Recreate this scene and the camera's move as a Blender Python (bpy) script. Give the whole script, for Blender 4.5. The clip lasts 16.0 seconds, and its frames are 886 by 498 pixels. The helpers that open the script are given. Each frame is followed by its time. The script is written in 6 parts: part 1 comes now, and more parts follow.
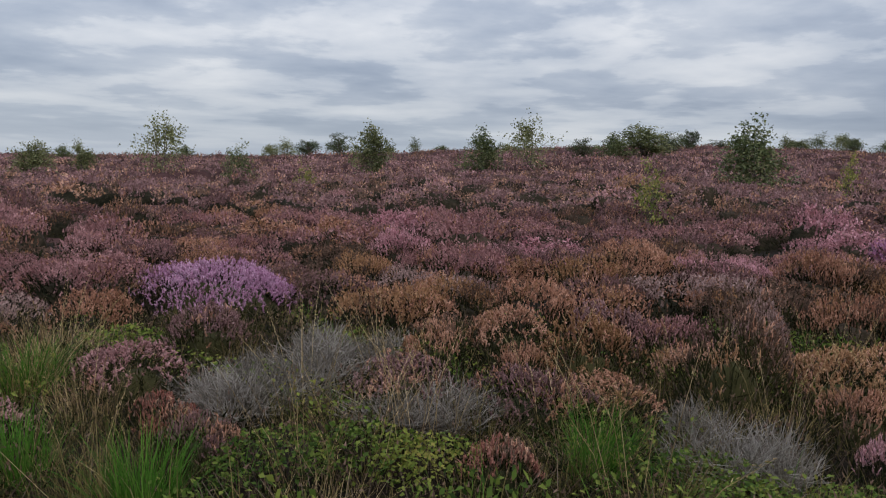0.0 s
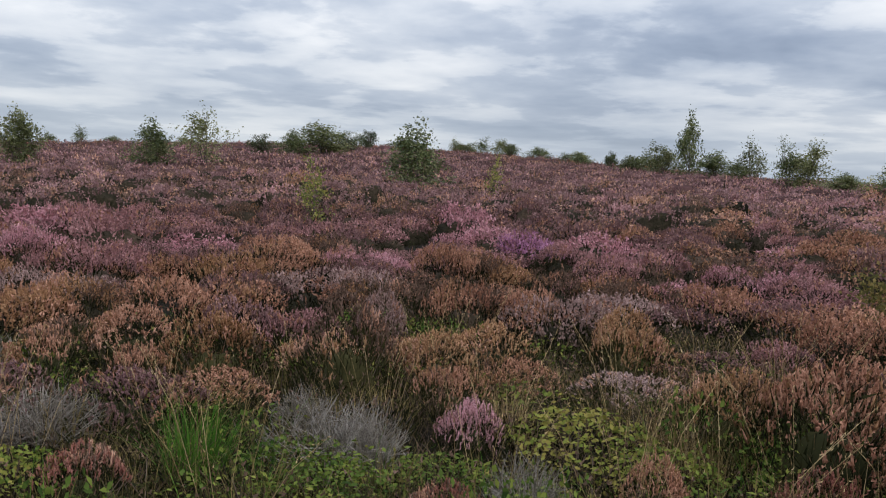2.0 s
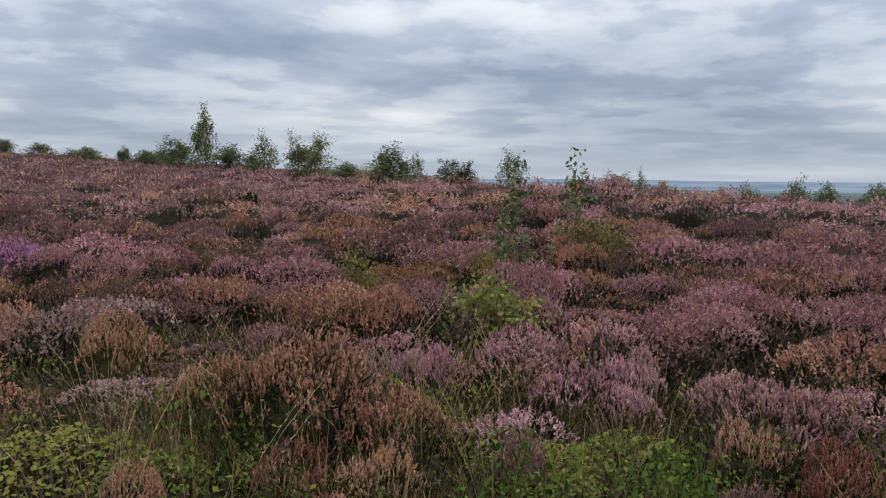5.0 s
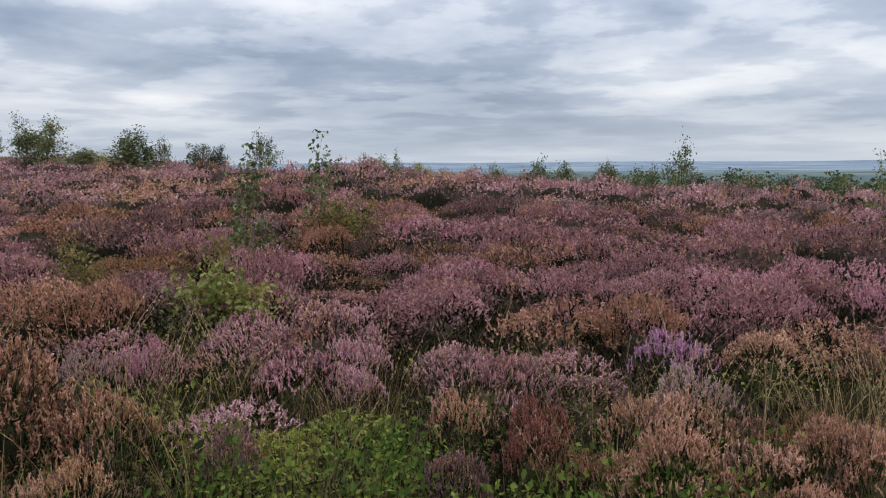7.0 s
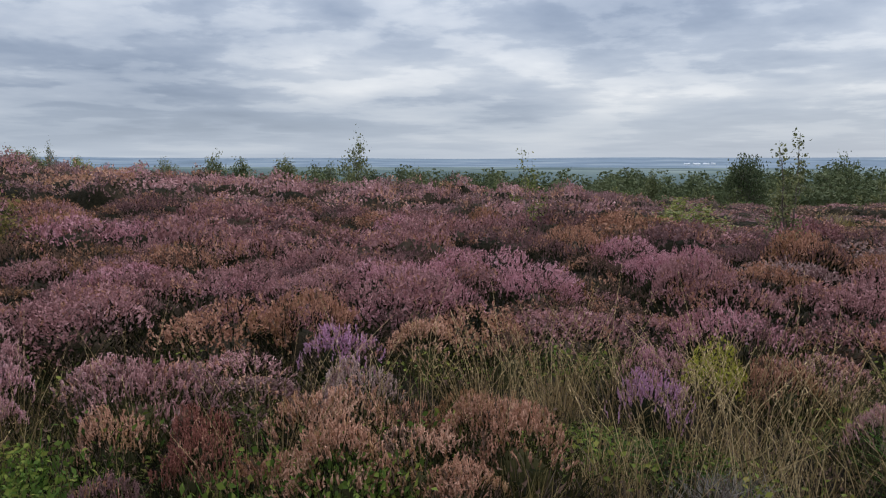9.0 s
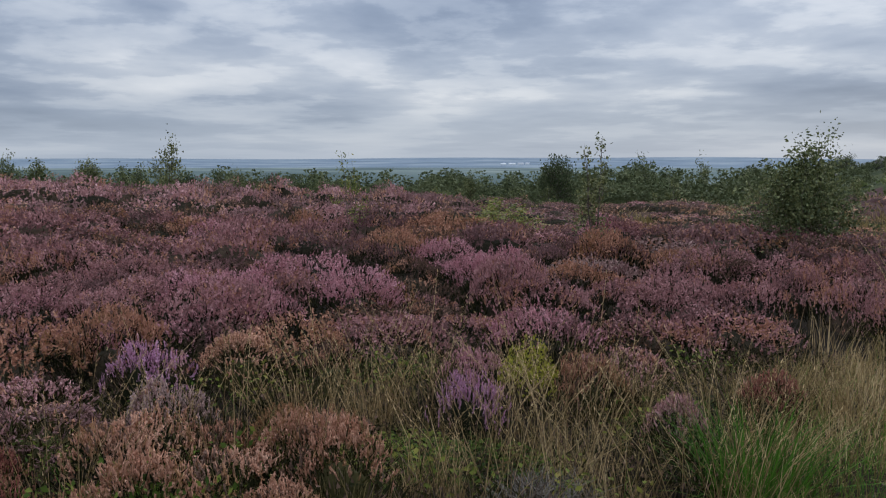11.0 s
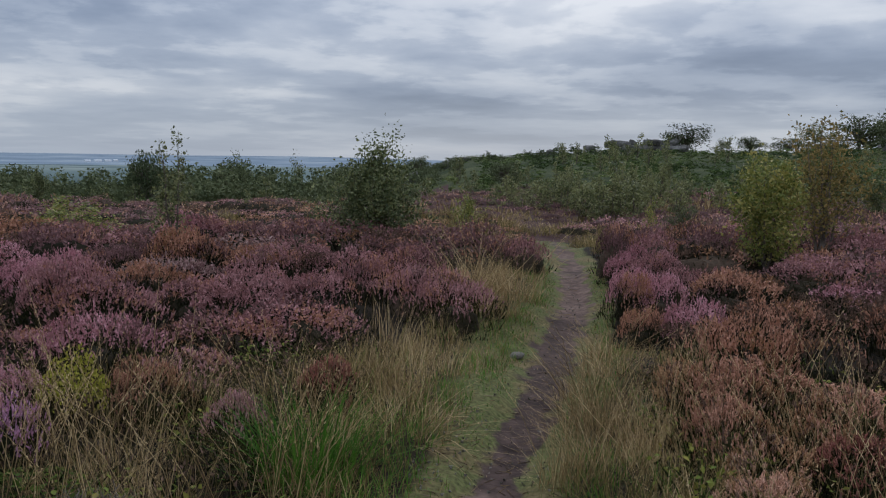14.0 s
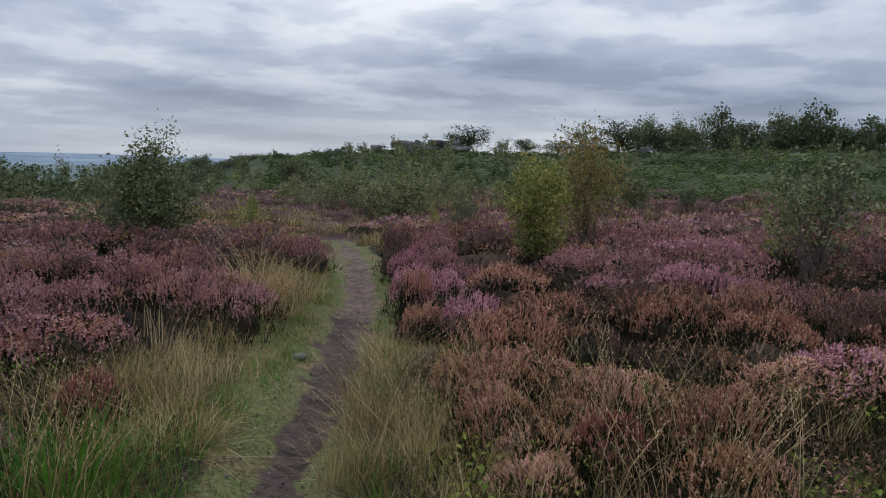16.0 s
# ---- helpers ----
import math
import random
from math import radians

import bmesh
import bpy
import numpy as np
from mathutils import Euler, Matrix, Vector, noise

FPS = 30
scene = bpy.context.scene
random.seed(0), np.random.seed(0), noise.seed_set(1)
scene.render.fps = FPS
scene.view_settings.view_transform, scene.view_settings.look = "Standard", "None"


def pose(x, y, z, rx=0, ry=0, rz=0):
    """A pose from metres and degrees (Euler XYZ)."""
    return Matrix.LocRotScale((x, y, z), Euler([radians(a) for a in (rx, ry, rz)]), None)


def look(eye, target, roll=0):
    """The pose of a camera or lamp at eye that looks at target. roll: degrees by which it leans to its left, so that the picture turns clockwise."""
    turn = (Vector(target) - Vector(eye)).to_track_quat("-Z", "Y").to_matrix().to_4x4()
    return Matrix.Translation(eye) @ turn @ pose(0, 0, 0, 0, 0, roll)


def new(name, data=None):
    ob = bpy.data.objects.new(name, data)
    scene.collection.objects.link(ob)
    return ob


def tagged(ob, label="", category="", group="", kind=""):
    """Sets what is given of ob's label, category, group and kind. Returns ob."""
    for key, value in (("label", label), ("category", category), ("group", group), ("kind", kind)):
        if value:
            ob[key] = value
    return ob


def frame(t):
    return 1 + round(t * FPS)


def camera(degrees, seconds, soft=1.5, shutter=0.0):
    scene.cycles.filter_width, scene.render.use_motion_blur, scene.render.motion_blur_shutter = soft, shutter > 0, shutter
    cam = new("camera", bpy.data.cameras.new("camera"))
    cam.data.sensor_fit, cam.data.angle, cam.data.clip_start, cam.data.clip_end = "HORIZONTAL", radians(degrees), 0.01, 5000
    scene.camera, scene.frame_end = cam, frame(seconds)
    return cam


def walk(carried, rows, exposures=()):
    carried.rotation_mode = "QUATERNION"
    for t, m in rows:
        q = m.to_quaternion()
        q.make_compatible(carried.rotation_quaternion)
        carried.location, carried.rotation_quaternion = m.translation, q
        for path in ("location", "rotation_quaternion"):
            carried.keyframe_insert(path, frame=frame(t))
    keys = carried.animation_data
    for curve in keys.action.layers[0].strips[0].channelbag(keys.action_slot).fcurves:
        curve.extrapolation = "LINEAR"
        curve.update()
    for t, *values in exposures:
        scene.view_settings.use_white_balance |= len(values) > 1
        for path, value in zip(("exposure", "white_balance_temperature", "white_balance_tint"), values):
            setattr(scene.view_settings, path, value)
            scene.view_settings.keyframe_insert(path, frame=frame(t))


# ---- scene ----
cam = camera(58.14, 16.0, soft=1.15)
PATH = [
    (0.0, -0.000, -0.000, 1.592, -6.05, -1.21, -0.00),
    (0.5, 0.054, 0.022, 1.591, -5.91, -1.57, -5.36),
    (1.0, 0.132, 0.010, 1.593, -5.70, -1.88, -11.53),
    (1.5, 0.295, -0.060, 1.599, -5.66, -2.37, -15.96),
    (2.0, 0.453, -0.165, 1.608, -5.54, -2.66, -22.07),
    (2.5, 0.554, -0.214, 1.601, -5.72, -2.39, -26.79),
    (3.0, 0.607, -0.236, 1.603, -5.71, -1.27, -31.03),
    (3.5, 0.627, -0.248, 1.607, -5.68, -0.97, -38.98),
    (4.0, 0.645, -0.263, 1.613, -5.58, -1.20, -44.81),
    (4.2, 0.662, -0.277, 1.614, -5.49, -1.25, -46.83),
    (6.3, 0.899, -0.470, 1.585, -5.46, 0.81, -63.80),
    (6.5, 0.927, -0.509, 1.585, -5.95, 0.73, -64.05),
    (7.0, 0.976, -0.549, 1.580, -6.15, 0.42, -72.07),
    (7.5, 0.983, -0.524, 1.592, -6.37, 0.28, -80.22),
    (8.0, 0.978, -0.541, 1.591, -6.46, 0.36, -84.84),
    (8.5, 0.998, -0.588, 1.594, -6.52, 0.14, -90.02),
    (9.0, 1.033, -0.653, 1.586, -6.49, -0.08, -94.71),
    (9.2, 1.039, -0.674, 1.590, -6.63, -0.16, -96.71),
    (11.3, 1.094, -0.731, 1.620, -6.40, 0.11, -109.59),
    (11.5, 1.088, -0.748, 1.614, -6.40, 0.15, -111.55),
    (12.0, 1.075, -0.808, 1.608, -6.50, -0.24, -117.23),
    (12.5, 1.062, -0.920, 1.603, -6.57, -0.39, -118.26),
    (13.0, 1.059, -0.968, 1.596, -6.40, -0.47, -125.08),
    (13.5, 1.051, -0.975, 1.597, -6.41, -0.87, -131.59),
    (14.0, 1.050, -0.993, 1.586, -6.36, -0.83, -135.55),
    (14.5, 1.042, -1.013, 1.588, -6.38, -1.00, -139.67),
    (15.0, 1.021, -1.019, 1.590, -6.30, -1.12, -143.91),
    (15.5, 1.011, -1.029, 1.585, -6.28, -1.17, -147.41),
    (16.0, 0.995, -1.053, 1.584, -6.15, -1.26, -150.59),
]
walk(cam, [(t, pose(x, y, z, 90 + pitch, roll, yaw)) for t, x, y, z, pitch, roll, yaw in PATH],
     exposures=[(0.0, -0.47, 6280, 11), (2.8, -0.15, 6360, 10), (4.0, -0.28, 6350, 10.5), (7.5, -0.14, 6340, 11), (9.0, -0.31, 6250, 10.5), (12.5, -0.52, 6060, 10.5), (13.5, -0.54, 6030, 11), (14.0, -0.67, 6020, 11), (16.0, -0.50, 6040, 11)])

# ---- world: a broken grey overcast, brighter towards the zenith ----
SUN_AZ, SUN_EL = 148.0, 38.0
world = bpy.data.worlds.new("overcast_sky")
scene.world = world
world.use_nodes = True
wn, wl = world.node_tree.nodes, world.node_tree.links
wn.clear()


def wnode(kind, **values):
    n = wn.new(kind)
    for k, v in values.items():
        n.inputs[k.replace("_", " ")].default_value = v
    return n


def wmath(op, a, b=None):
    n = wn.new("ShaderNodeMath")
    n.operation = op
    for i, v in enumerate((a, b)):
        if v is None:
            continue
        if isinstance(v, (int, float)):
            n.inputs[i].default_value = v
        else:
            wl.new(v, n.inputs[i])
    return n.outputs[0]


coords = wn.new("ShaderNodeTexCoord")
split = wn.new("ShaderNodeSeparateXYZ")
wl.new(coords.outputs["Generated"], split.inputs[0])
height = wmath("MAXIMUM", split.outputs[2], 0.0)
round_about = wmath("MAXIMUM", wmath("SQRT", wmath("SUBTRACT", 1.0, wmath("MULTIPLY", height, height))), 0.25)
layer = wmath("LOGARITHM", wmath("ADD", height, 0.055), math.e)
flat = wn.new("ShaderNodeCombineXYZ")
wl.new(wmath("DIVIDE", split.outputs[0], round_about), flat.inputs[0])
wl.new(wmath("DIVIDE", split.outputs[1], round_about), flat.inputs[1])
wl.new(layer, flat.inputs[2])
big = wnode("ShaderNodeTexNoise", Scale=1.0, Detail=5.0, Roughness=0.48, Distortion=0.15)
fine = wnode("ShaderNodeTexNoise", Scale=1.0, Detail=6.0, Roughness=0.54, Distortion=0.1)
move = wn.new("ShaderNodeMapping")
move.inputs["Location"].default_value = (4.3, 2.2, 0.9)
move.inputs["Scale"].default_value = (2.3, 2.3, 1.75)
wl.new(flat.outputs[0], move.inputs[0])
wl.new(move.outputs[0], big.inputs["Vector"])
lumps = wn.new("ShaderNodeMapping")
lumps.inputs["Location"].default_value = (1.3, 5.2, 2.9)
lumps.inputs["Scale"].default_value = (7.0, 7.0, 5.4)
wl.new(flat.outputs[0], lumps.inputs[0])
wl.new(lumps.outputs[0], fine.inputs["Vector"])
crisp = wn.new("ShaderNodeMapRange")
crisp.interpolation_type = "SMOOTHSTEP"
crisp.inputs["From Min"].default_value, crisp.inputs["From Max"].default_value = 0.46, 0.55
crisp.inputs["To Min"].default_value, crisp.inputs["To Max"].default_value = -0.022, 0.022
wl.new(fine.outputs[0], crisp.inputs["Value"])
cover = wmath("ADD", wmath("ADD", wmath("MULTIPLY", big.outputs[0], 0.68), wmath("MULTIPLY", fine.outputs[0], 0.32)), crisp.outputs[0])
# the cloud is thinner in front of the sun, with one bright break low below it
for (az_to, el_to), inner, outer, thin in (((SUN_AZ, SUN_EL), 0.97, 0.80, 0.05), ((146.0, 13.0), 0.9985, 0.984, 0.13)):
    toward = wn.new("ShaderNodeVectorMath")
    toward.operation = "DOT_PRODUCT"
    wl.new(coords.outputs["Generated"], toward.inputs[0])
    toward.inputs[1].default_value = (math.sin(radians(az_to)) * math.cos(radians(el_to)), math.cos(radians(az_to)) * math.cos(radians(el_to)), math.sin(radians(el_to)))
    thinned = wn.new("ShaderNodeMapRange")
    thinned.interpolation_type = "SMOOTHSTEP"
    thinned.inputs["From Min"].default_value, thinned.inputs["From Max"].default_value = outer, inner
    thinned.inputs["To Min"].default_value, thinned.inputs["To Max"].default_value = 0.0, thin
    wl.new(toward.outputs["Value"], thinned.inputs["Value"])
    cover = wmath("ADD", cover, thinned.outputs[0])
ramp = wn.new("ShaderNodeValToRGB")
ramp.color_ramp.elements[0].position, ramp.color_ramp.elements[0].color = 0.31, (0.25, 0.305, 0.41, 1)
ramp.color_ramp.elements[1].position, ramp.color_ramp.elements[1].color = 0.70, (1.0, 1.0, 1.0, 1)
for at, tone in ((0.40, (0.36, 0.42, 0.53, 1)), (0.49, (0.52, 0.575, 0.67, 1)), (0.56, (0.68, 0.72, 0.785, 1))):
    ramp.color_ramp.elements.new(at).color = tone
wl.new(cover, ramp.inputs[0])
# thin clear-sky light behind the cloud
sky = wn.new("ShaderNodeTexSky")
sky.sky_type, sky.sun_disc = "NISHITA", False
sky.sun_elevation, sky.sun_rotation = radians(SUN_EL), radians(SUN_AZ)
lift = wmath("ADD", 0.93, wmath("MULTIPLY", wmath("POWER", height, 1.3), 1.7))
low = wn.new("ShaderNodeMapRange")
low.inputs["From Min"].default_value, low.inputs["From Max"].default_value = 0.0, 0.075
low.inputs["To Min"].default_value, low.inputs["To Max"].default_value = 0.75, 0.0
wl.new(height, low.inputs["Value"])
veil = wn.new("ShaderNodeMix")
veil.data_type = "RGBA"
wl.new(low.outputs[0], veil.inputs[0])
wl.new(ramp.outputs[0], veil.inputs[6])
veil.inputs[7].default_value = (0.63, 0.705, 0.795, 1)
cloud = wn.new("ShaderNodeBackground")
wl.new(veil.outputs[2], cloud.inputs["Color"])
wl.new(lift, cloud.inputs["Strength"])
clear = wn.new("ShaderNodeBackground")
clear.inputs["Strength"].default_value = 0.012
wl.new(sky.outputs[0], clear.inputs["Color"])
both = wn.new("ShaderNodeAddShader")
wl.new(cloud.outputs[0], both.inputs[0])
wl.new(clear.outputs[0], both.inputs[1])
out = wn.new("ShaderNodeOutputWorld")
wl.new(both.outputs[0], out.inputs["Surface"])

sun = new("sun", bpy.data.lights.new("sun", "SUN"))
sun.data.energy, sun.data.angle, sun.data.color = 0.8, radians(25), (1.0, 0.96, 0.9)
sun_from = Vector((math.sin(radians(SUN_AZ)), math.cos(radians(SUN_AZ)), math.tan(radians(SUN_EL))))
sun.matrix_world = look(sun_from * 50, (0, 0, 0))

rng = np.random.default_rng(7)

# ---- materials ----


def material(name, colours, scale=1.2, rough=0.85, island=0.5, per_object=0.0, bump=0.0, bump_scale=60.0, contrast=1.0, translucent=0.0, fine_scale=0.0, gloss=0.06):
    """A natural surface: colours in a ramp, chosen by slow noise over the ground, by the piece and by the object."""
    m = bpy.data.materials.new(name)
    m.use_nodes = True
    nodes, links = m.node_tree.nodes, m.node_tree.links
    bsdf = nodes["Principled BSDF"]
    bsdf.inputs["Roughness"].default_value = rough
    bsdf.inputs["Specular IOR Level"].default_value = gloss
    geo = nodes.new("ShaderNodeNewGeometry")
    noise_tex = nodes.new("ShaderNodeTexNoise")
    noise_tex.inputs["Scale"].default_value = scale
    noise_tex.inputs["Detail"].default_value = 5.0
    links.new(geo.outputs["Position"], noise_tex.inputs["Vector"])

    def calc(op, a, b):
        n = nodes.new("ShaderNodeMath")
        n.operation = op
        for i, v in enumerate((a, b)):
            if isinstance(v, (int, float)):
                n.inputs[i].default_value = v
            else:
                links.new(v, n.inputs[i])
        return n.outputs[0]

    value = calc("MULTIPLY_ADD", calc("SUBTRACT", noise_tex.outputs[0], 0.5), 1.6 * contrast)
    value.node.inputs[2].default_value = 0.5
    if fine_scale:
        n2 = nodes.new("ShaderNodeTexNoise")
        n2.inputs["Scale"].default_value = fine_scale
        n2.inputs["Detail"].default_value = 6.0
        links.new(geo.outputs["Position"], n2.inputs["Vector"])
        value = calc("ADD", value, calc("MULTIPLY", calc("SUBTRACT", n2.outputs[0], 0.5), 1.1))
    if island:
        value = calc("ADD", value, calc("MULTIPLY", calc("SUBTRACT", geo.outputs["Random Per Island"], 0.5), island))
    if per_object:
        info = nodes.new("ShaderNodeObjectInfo")
        value = calc("ADD", value, calc("MULTIPLY", calc("SUBTRACT", info.outputs["Random"], 0.5), per_object))
    cr = nodes.new("ShaderNodeValToRGB")
    els = cr.color_ramp.elements
    els[0].color, els[1].color = (*colours[0], 1), (*colours[-1], 1)
    for i, c in enumerate(colours[1:-1]):
        els.new((i + 1) / (len(colours) - 1)).color = (*c, 1)
    links.new(value, cr.inputs[0])
    links.new(cr.outputs[0], bsdf.inputs["Base Color"])
    if bump:
        bn = nodes.new("ShaderNodeTexNoise")
        bn.inputs["Scale"].default_value = bump_scale
        bn.inputs["Detail"].default_value = 6.0
        links.new(geo.outputs["Position"], bn.inputs["Vector"])
        b = nodes.new("ShaderNodeBump")
        b.inputs["Strength"].default_value, b.inputs["Distance"].default_value = 0.8, bump
        links.new(bn.outputs[0], b.inputs["Height"])
        links.new(b.outputs[0], bsdf.inputs["Normal"])
    if translucent:
        tr = nodes.new("ShaderNodeBsdfTranslucent")
        links.new(cr.outputs[0], tr.inputs["Color"])
        mix = nodes.new("ShaderNodeMixShader")
        mix.inputs[0].default_value = translucent
        links.new(bsdf.outputs[0], mix.inputs[1])
        links.new(tr.outputs[0], mix.inputs[2])
        links.new(mix.outputs[0], nodes["Material Output"].inputs["Surface"])
    return m


FLOWER = {
    "mauve": ((0.230, 0.107, 0.104), (0.47, 0.244, 0.236), (0.72, 0.440, 0.430)),
    "mauve_dark": ((0.140, 0.074, 0.072), (0.275, 0.152, 0.146), (0.45, 0.275, 0.265)),
    "pink": ((0.37, 0.152, 0.170), (0.64, 0.330, 0.358), (0.80, 0.52, 0.55)),
    "purple": ((0.33, 0.135, 0.230), (0.55, 0.270, 0.410), (0.70, 0.42, 0.57)),
    "rust": ((0.265, 0.118, 0.074), (0.53, 0.278, 0.182), (0.76, 0.47, 0.335)),
    "orange": ((0.20, 0.098, 0.046), (0.40, 0.215, 0.112), (0.60, 0.365, 0.205)),
    "red": ((0.17, 0.062, 0.046), (0.32, 0.125, 0.094), (0.47, 0.220, 0.170)),
    "pale": ((0.26, 0.160, 0.138), (0.44, 0.295, 0.262), (0.62, 0.45, 0.415)),
    "brown": ((0.090, 0.056, 0.040), (0.18, 0.110, 0.079), (0.29, 0.185, 0.140)),
}
lilac_mat = material("lilac_heather_flowers", ((0.35, 0.15, 0.265), (0.56, 0.29, 0.43), (0.73, 0.48, 0.61)), scale=1.4, island=0.7, translucent=0.18)
flower_mats = {k: material("heather_flowers_" + k, c, scale=1.4, island=0.55, per_object=0.4, contrast=0.7, translucent=0.15, fine_scale=70) for k, c in FLOWER.items()}
# undergrowth greens deepened so that gaps between bushes look shaded
shaded_undergrowth_mat = material("undergrowth", ((0.012, 0.016, 0.006), (0.034, 0.042, 0.013), (0.09, 0.09, 0.03)), scale=1.6, island=0.8, translucent=0.15)
# foliage and core coloured darker, to hold the shade below the flowers
shaded_foliage_mat = material("heather_foliage", ((0.008, 0.009, 0.004), (0.022, 0.024, 0.009), (0.062, 0.056, 0.021)), scale=1.0, island=0.8, per_object=0.4)
shaded_core_mat = material("heather_shade_core", ((0.010, 0.010, 0.005), (0.032, 0.026, 0.015), (0.090, 0.062, 0.043)), scale=1.1, island=0.4, bump=0.05, bump_scale=16, fine_scale=15, contrast=1.3)
stem_mat = material("heather_stems", ((0.05, 0.034, 0.024), (0.12, 0.08, 0.055), (0.22, 0.165, 0.125)), scale=2.0, island=0.8)
dead_mat = material("dead_heather_twigs", ((0.10, 0.083, 0.066), (0.22, 0.187, 0.155), (0.42, 0.37, 0.32)), scale=2.0, island=0.9, per_object=0.4)
bilberry_mat = material("bilberry_leaves", ((0.028, 0.054, 0.012), (0.112, 0.168, 0.032), (0.255, 0.285, 0.056), (0.34, 0.28, 0.072)), scale=1.3, island=0.55, per_object=0.5, rough=0.6, translucent=0.3)
green_grass_mat = material("green_grass", ((0.028, 0.075, 0.010), (0.086, 0.205, 0.024), (0.18, 0.30, 0.05)), scale=1.5, island=0.7, rough=0.6, translucent=0.3)
straw_mat = material("straw_grass", ((0.085, 0.058, 0.024), (0.36, 0.245, 0.115), (0.74, 0.56, 0.31)), scale=1.2, island=0.8, rough=0.7, translucent=0.25)
mixed_grass_mat = material("mixed_grass", ((0.065, 0.057, 0.018), (0.20, 0.155, 0.056), (0.45, 0.33, 0.14)), scale=1.1, island=0.7, rough=0.7, translucent=0.25)
gorse_mat = material("yellow_green_shoots", ((0.20, 0.20, 0.03), (0.36, 0.34, 0.05), (0.48, 0.42, 0.10)), scale=2.0, island=0.7, translucent=0.2)
birch_leaf_mat = material("birch_leaves", ((0.082, 0.096, 0.036), (0.165, 0.178, 0.068), (0.30, 0.30, 0.13)), scale=0.5, island=1.2, per_object=0.5, rough=0.5, translucent=0.3, gloss=0.3)
deep_leaf_mat = material("deep_green_birch_leaves", ((0.058, 0.078, 0.028), (0.125, 0.150, 0.056), (0.25, 0.265, 0.11)), scale=0.8, island=1.2, rough=0.5, translucent=0.25, gloss=0.3)
yellow_leaf_mat = material("yellowing_birch_leaves", ((0.12, 0.15, 0.03), (0.24, 0.26, 0.06), (0.42, 0.36, 0.10)), scale=0.9, island=1.1, per_object=0.3, rough=0.5, translucent=0.3, gloss=0.3)
brown_leaf_mat = material("rusty_birch_leaves", ((0.12, 0.115, 0.035), (0.22, 0.185, 0.065), (0.36, 0.25, 0.09)), scale=0.9, island=1.2, rough=0.6, translucent=0.3)
dark_leaf_mat = material("dark_tree_leaves", ((0.045, 0.062, 0.03), (0.088, 0.108, 0.05), (0.16, 0.175, 0.085)), scale=0.25, island=0.7, per_object=0.5, rough=0.6, translucent=0.15)
bracken_mat = material("bracken_and_scrub", ((0.035, 0.060, 0.018), (0.095, 0.138, 0.042), (0.20, 0.23, 0.085)), scale=0.07, island=0.8, rough=0.7, translucent=0.2, contrast=1.9)
bark_mat = material("birch_bark", ((0.07, 0.055, 0.045), (0.14, 0.11, 0.09), (0.30, 0.27, 0.24)), scale=6.0, island=0.3, bump=0.004, bump_scale=40)
rock_mat = material("gritstone", ((0.045, 0.042, 0.038), (0.13, 0.124, 0.112), (0.32, 0.305, 0.28)), scale=0.6, island=0.0, bump=0.12, bump_scale=1.4, fine_scale=3.0)
pale_stone_mat = material("pale_gritstone", ((0.10, 0.09, 0.072), (0.19, 0.172, 0.145), (0.29, 0.27, 0.235)), scale=9.0, island=0.0, bump=0.01, bump_scale=60, fine_scale=40)
# litter kept darker than real peat, painting shade into the gaps
moor_mat = material("shaded_moor_litter", ((0.010, 0.008, 0.006), (0.02, 0.015, 0.010), (0.04, 0.03, 0.02)), scale=0.9, island=0.0, bump=0.012, bump_scale=22, fine_scale=14)


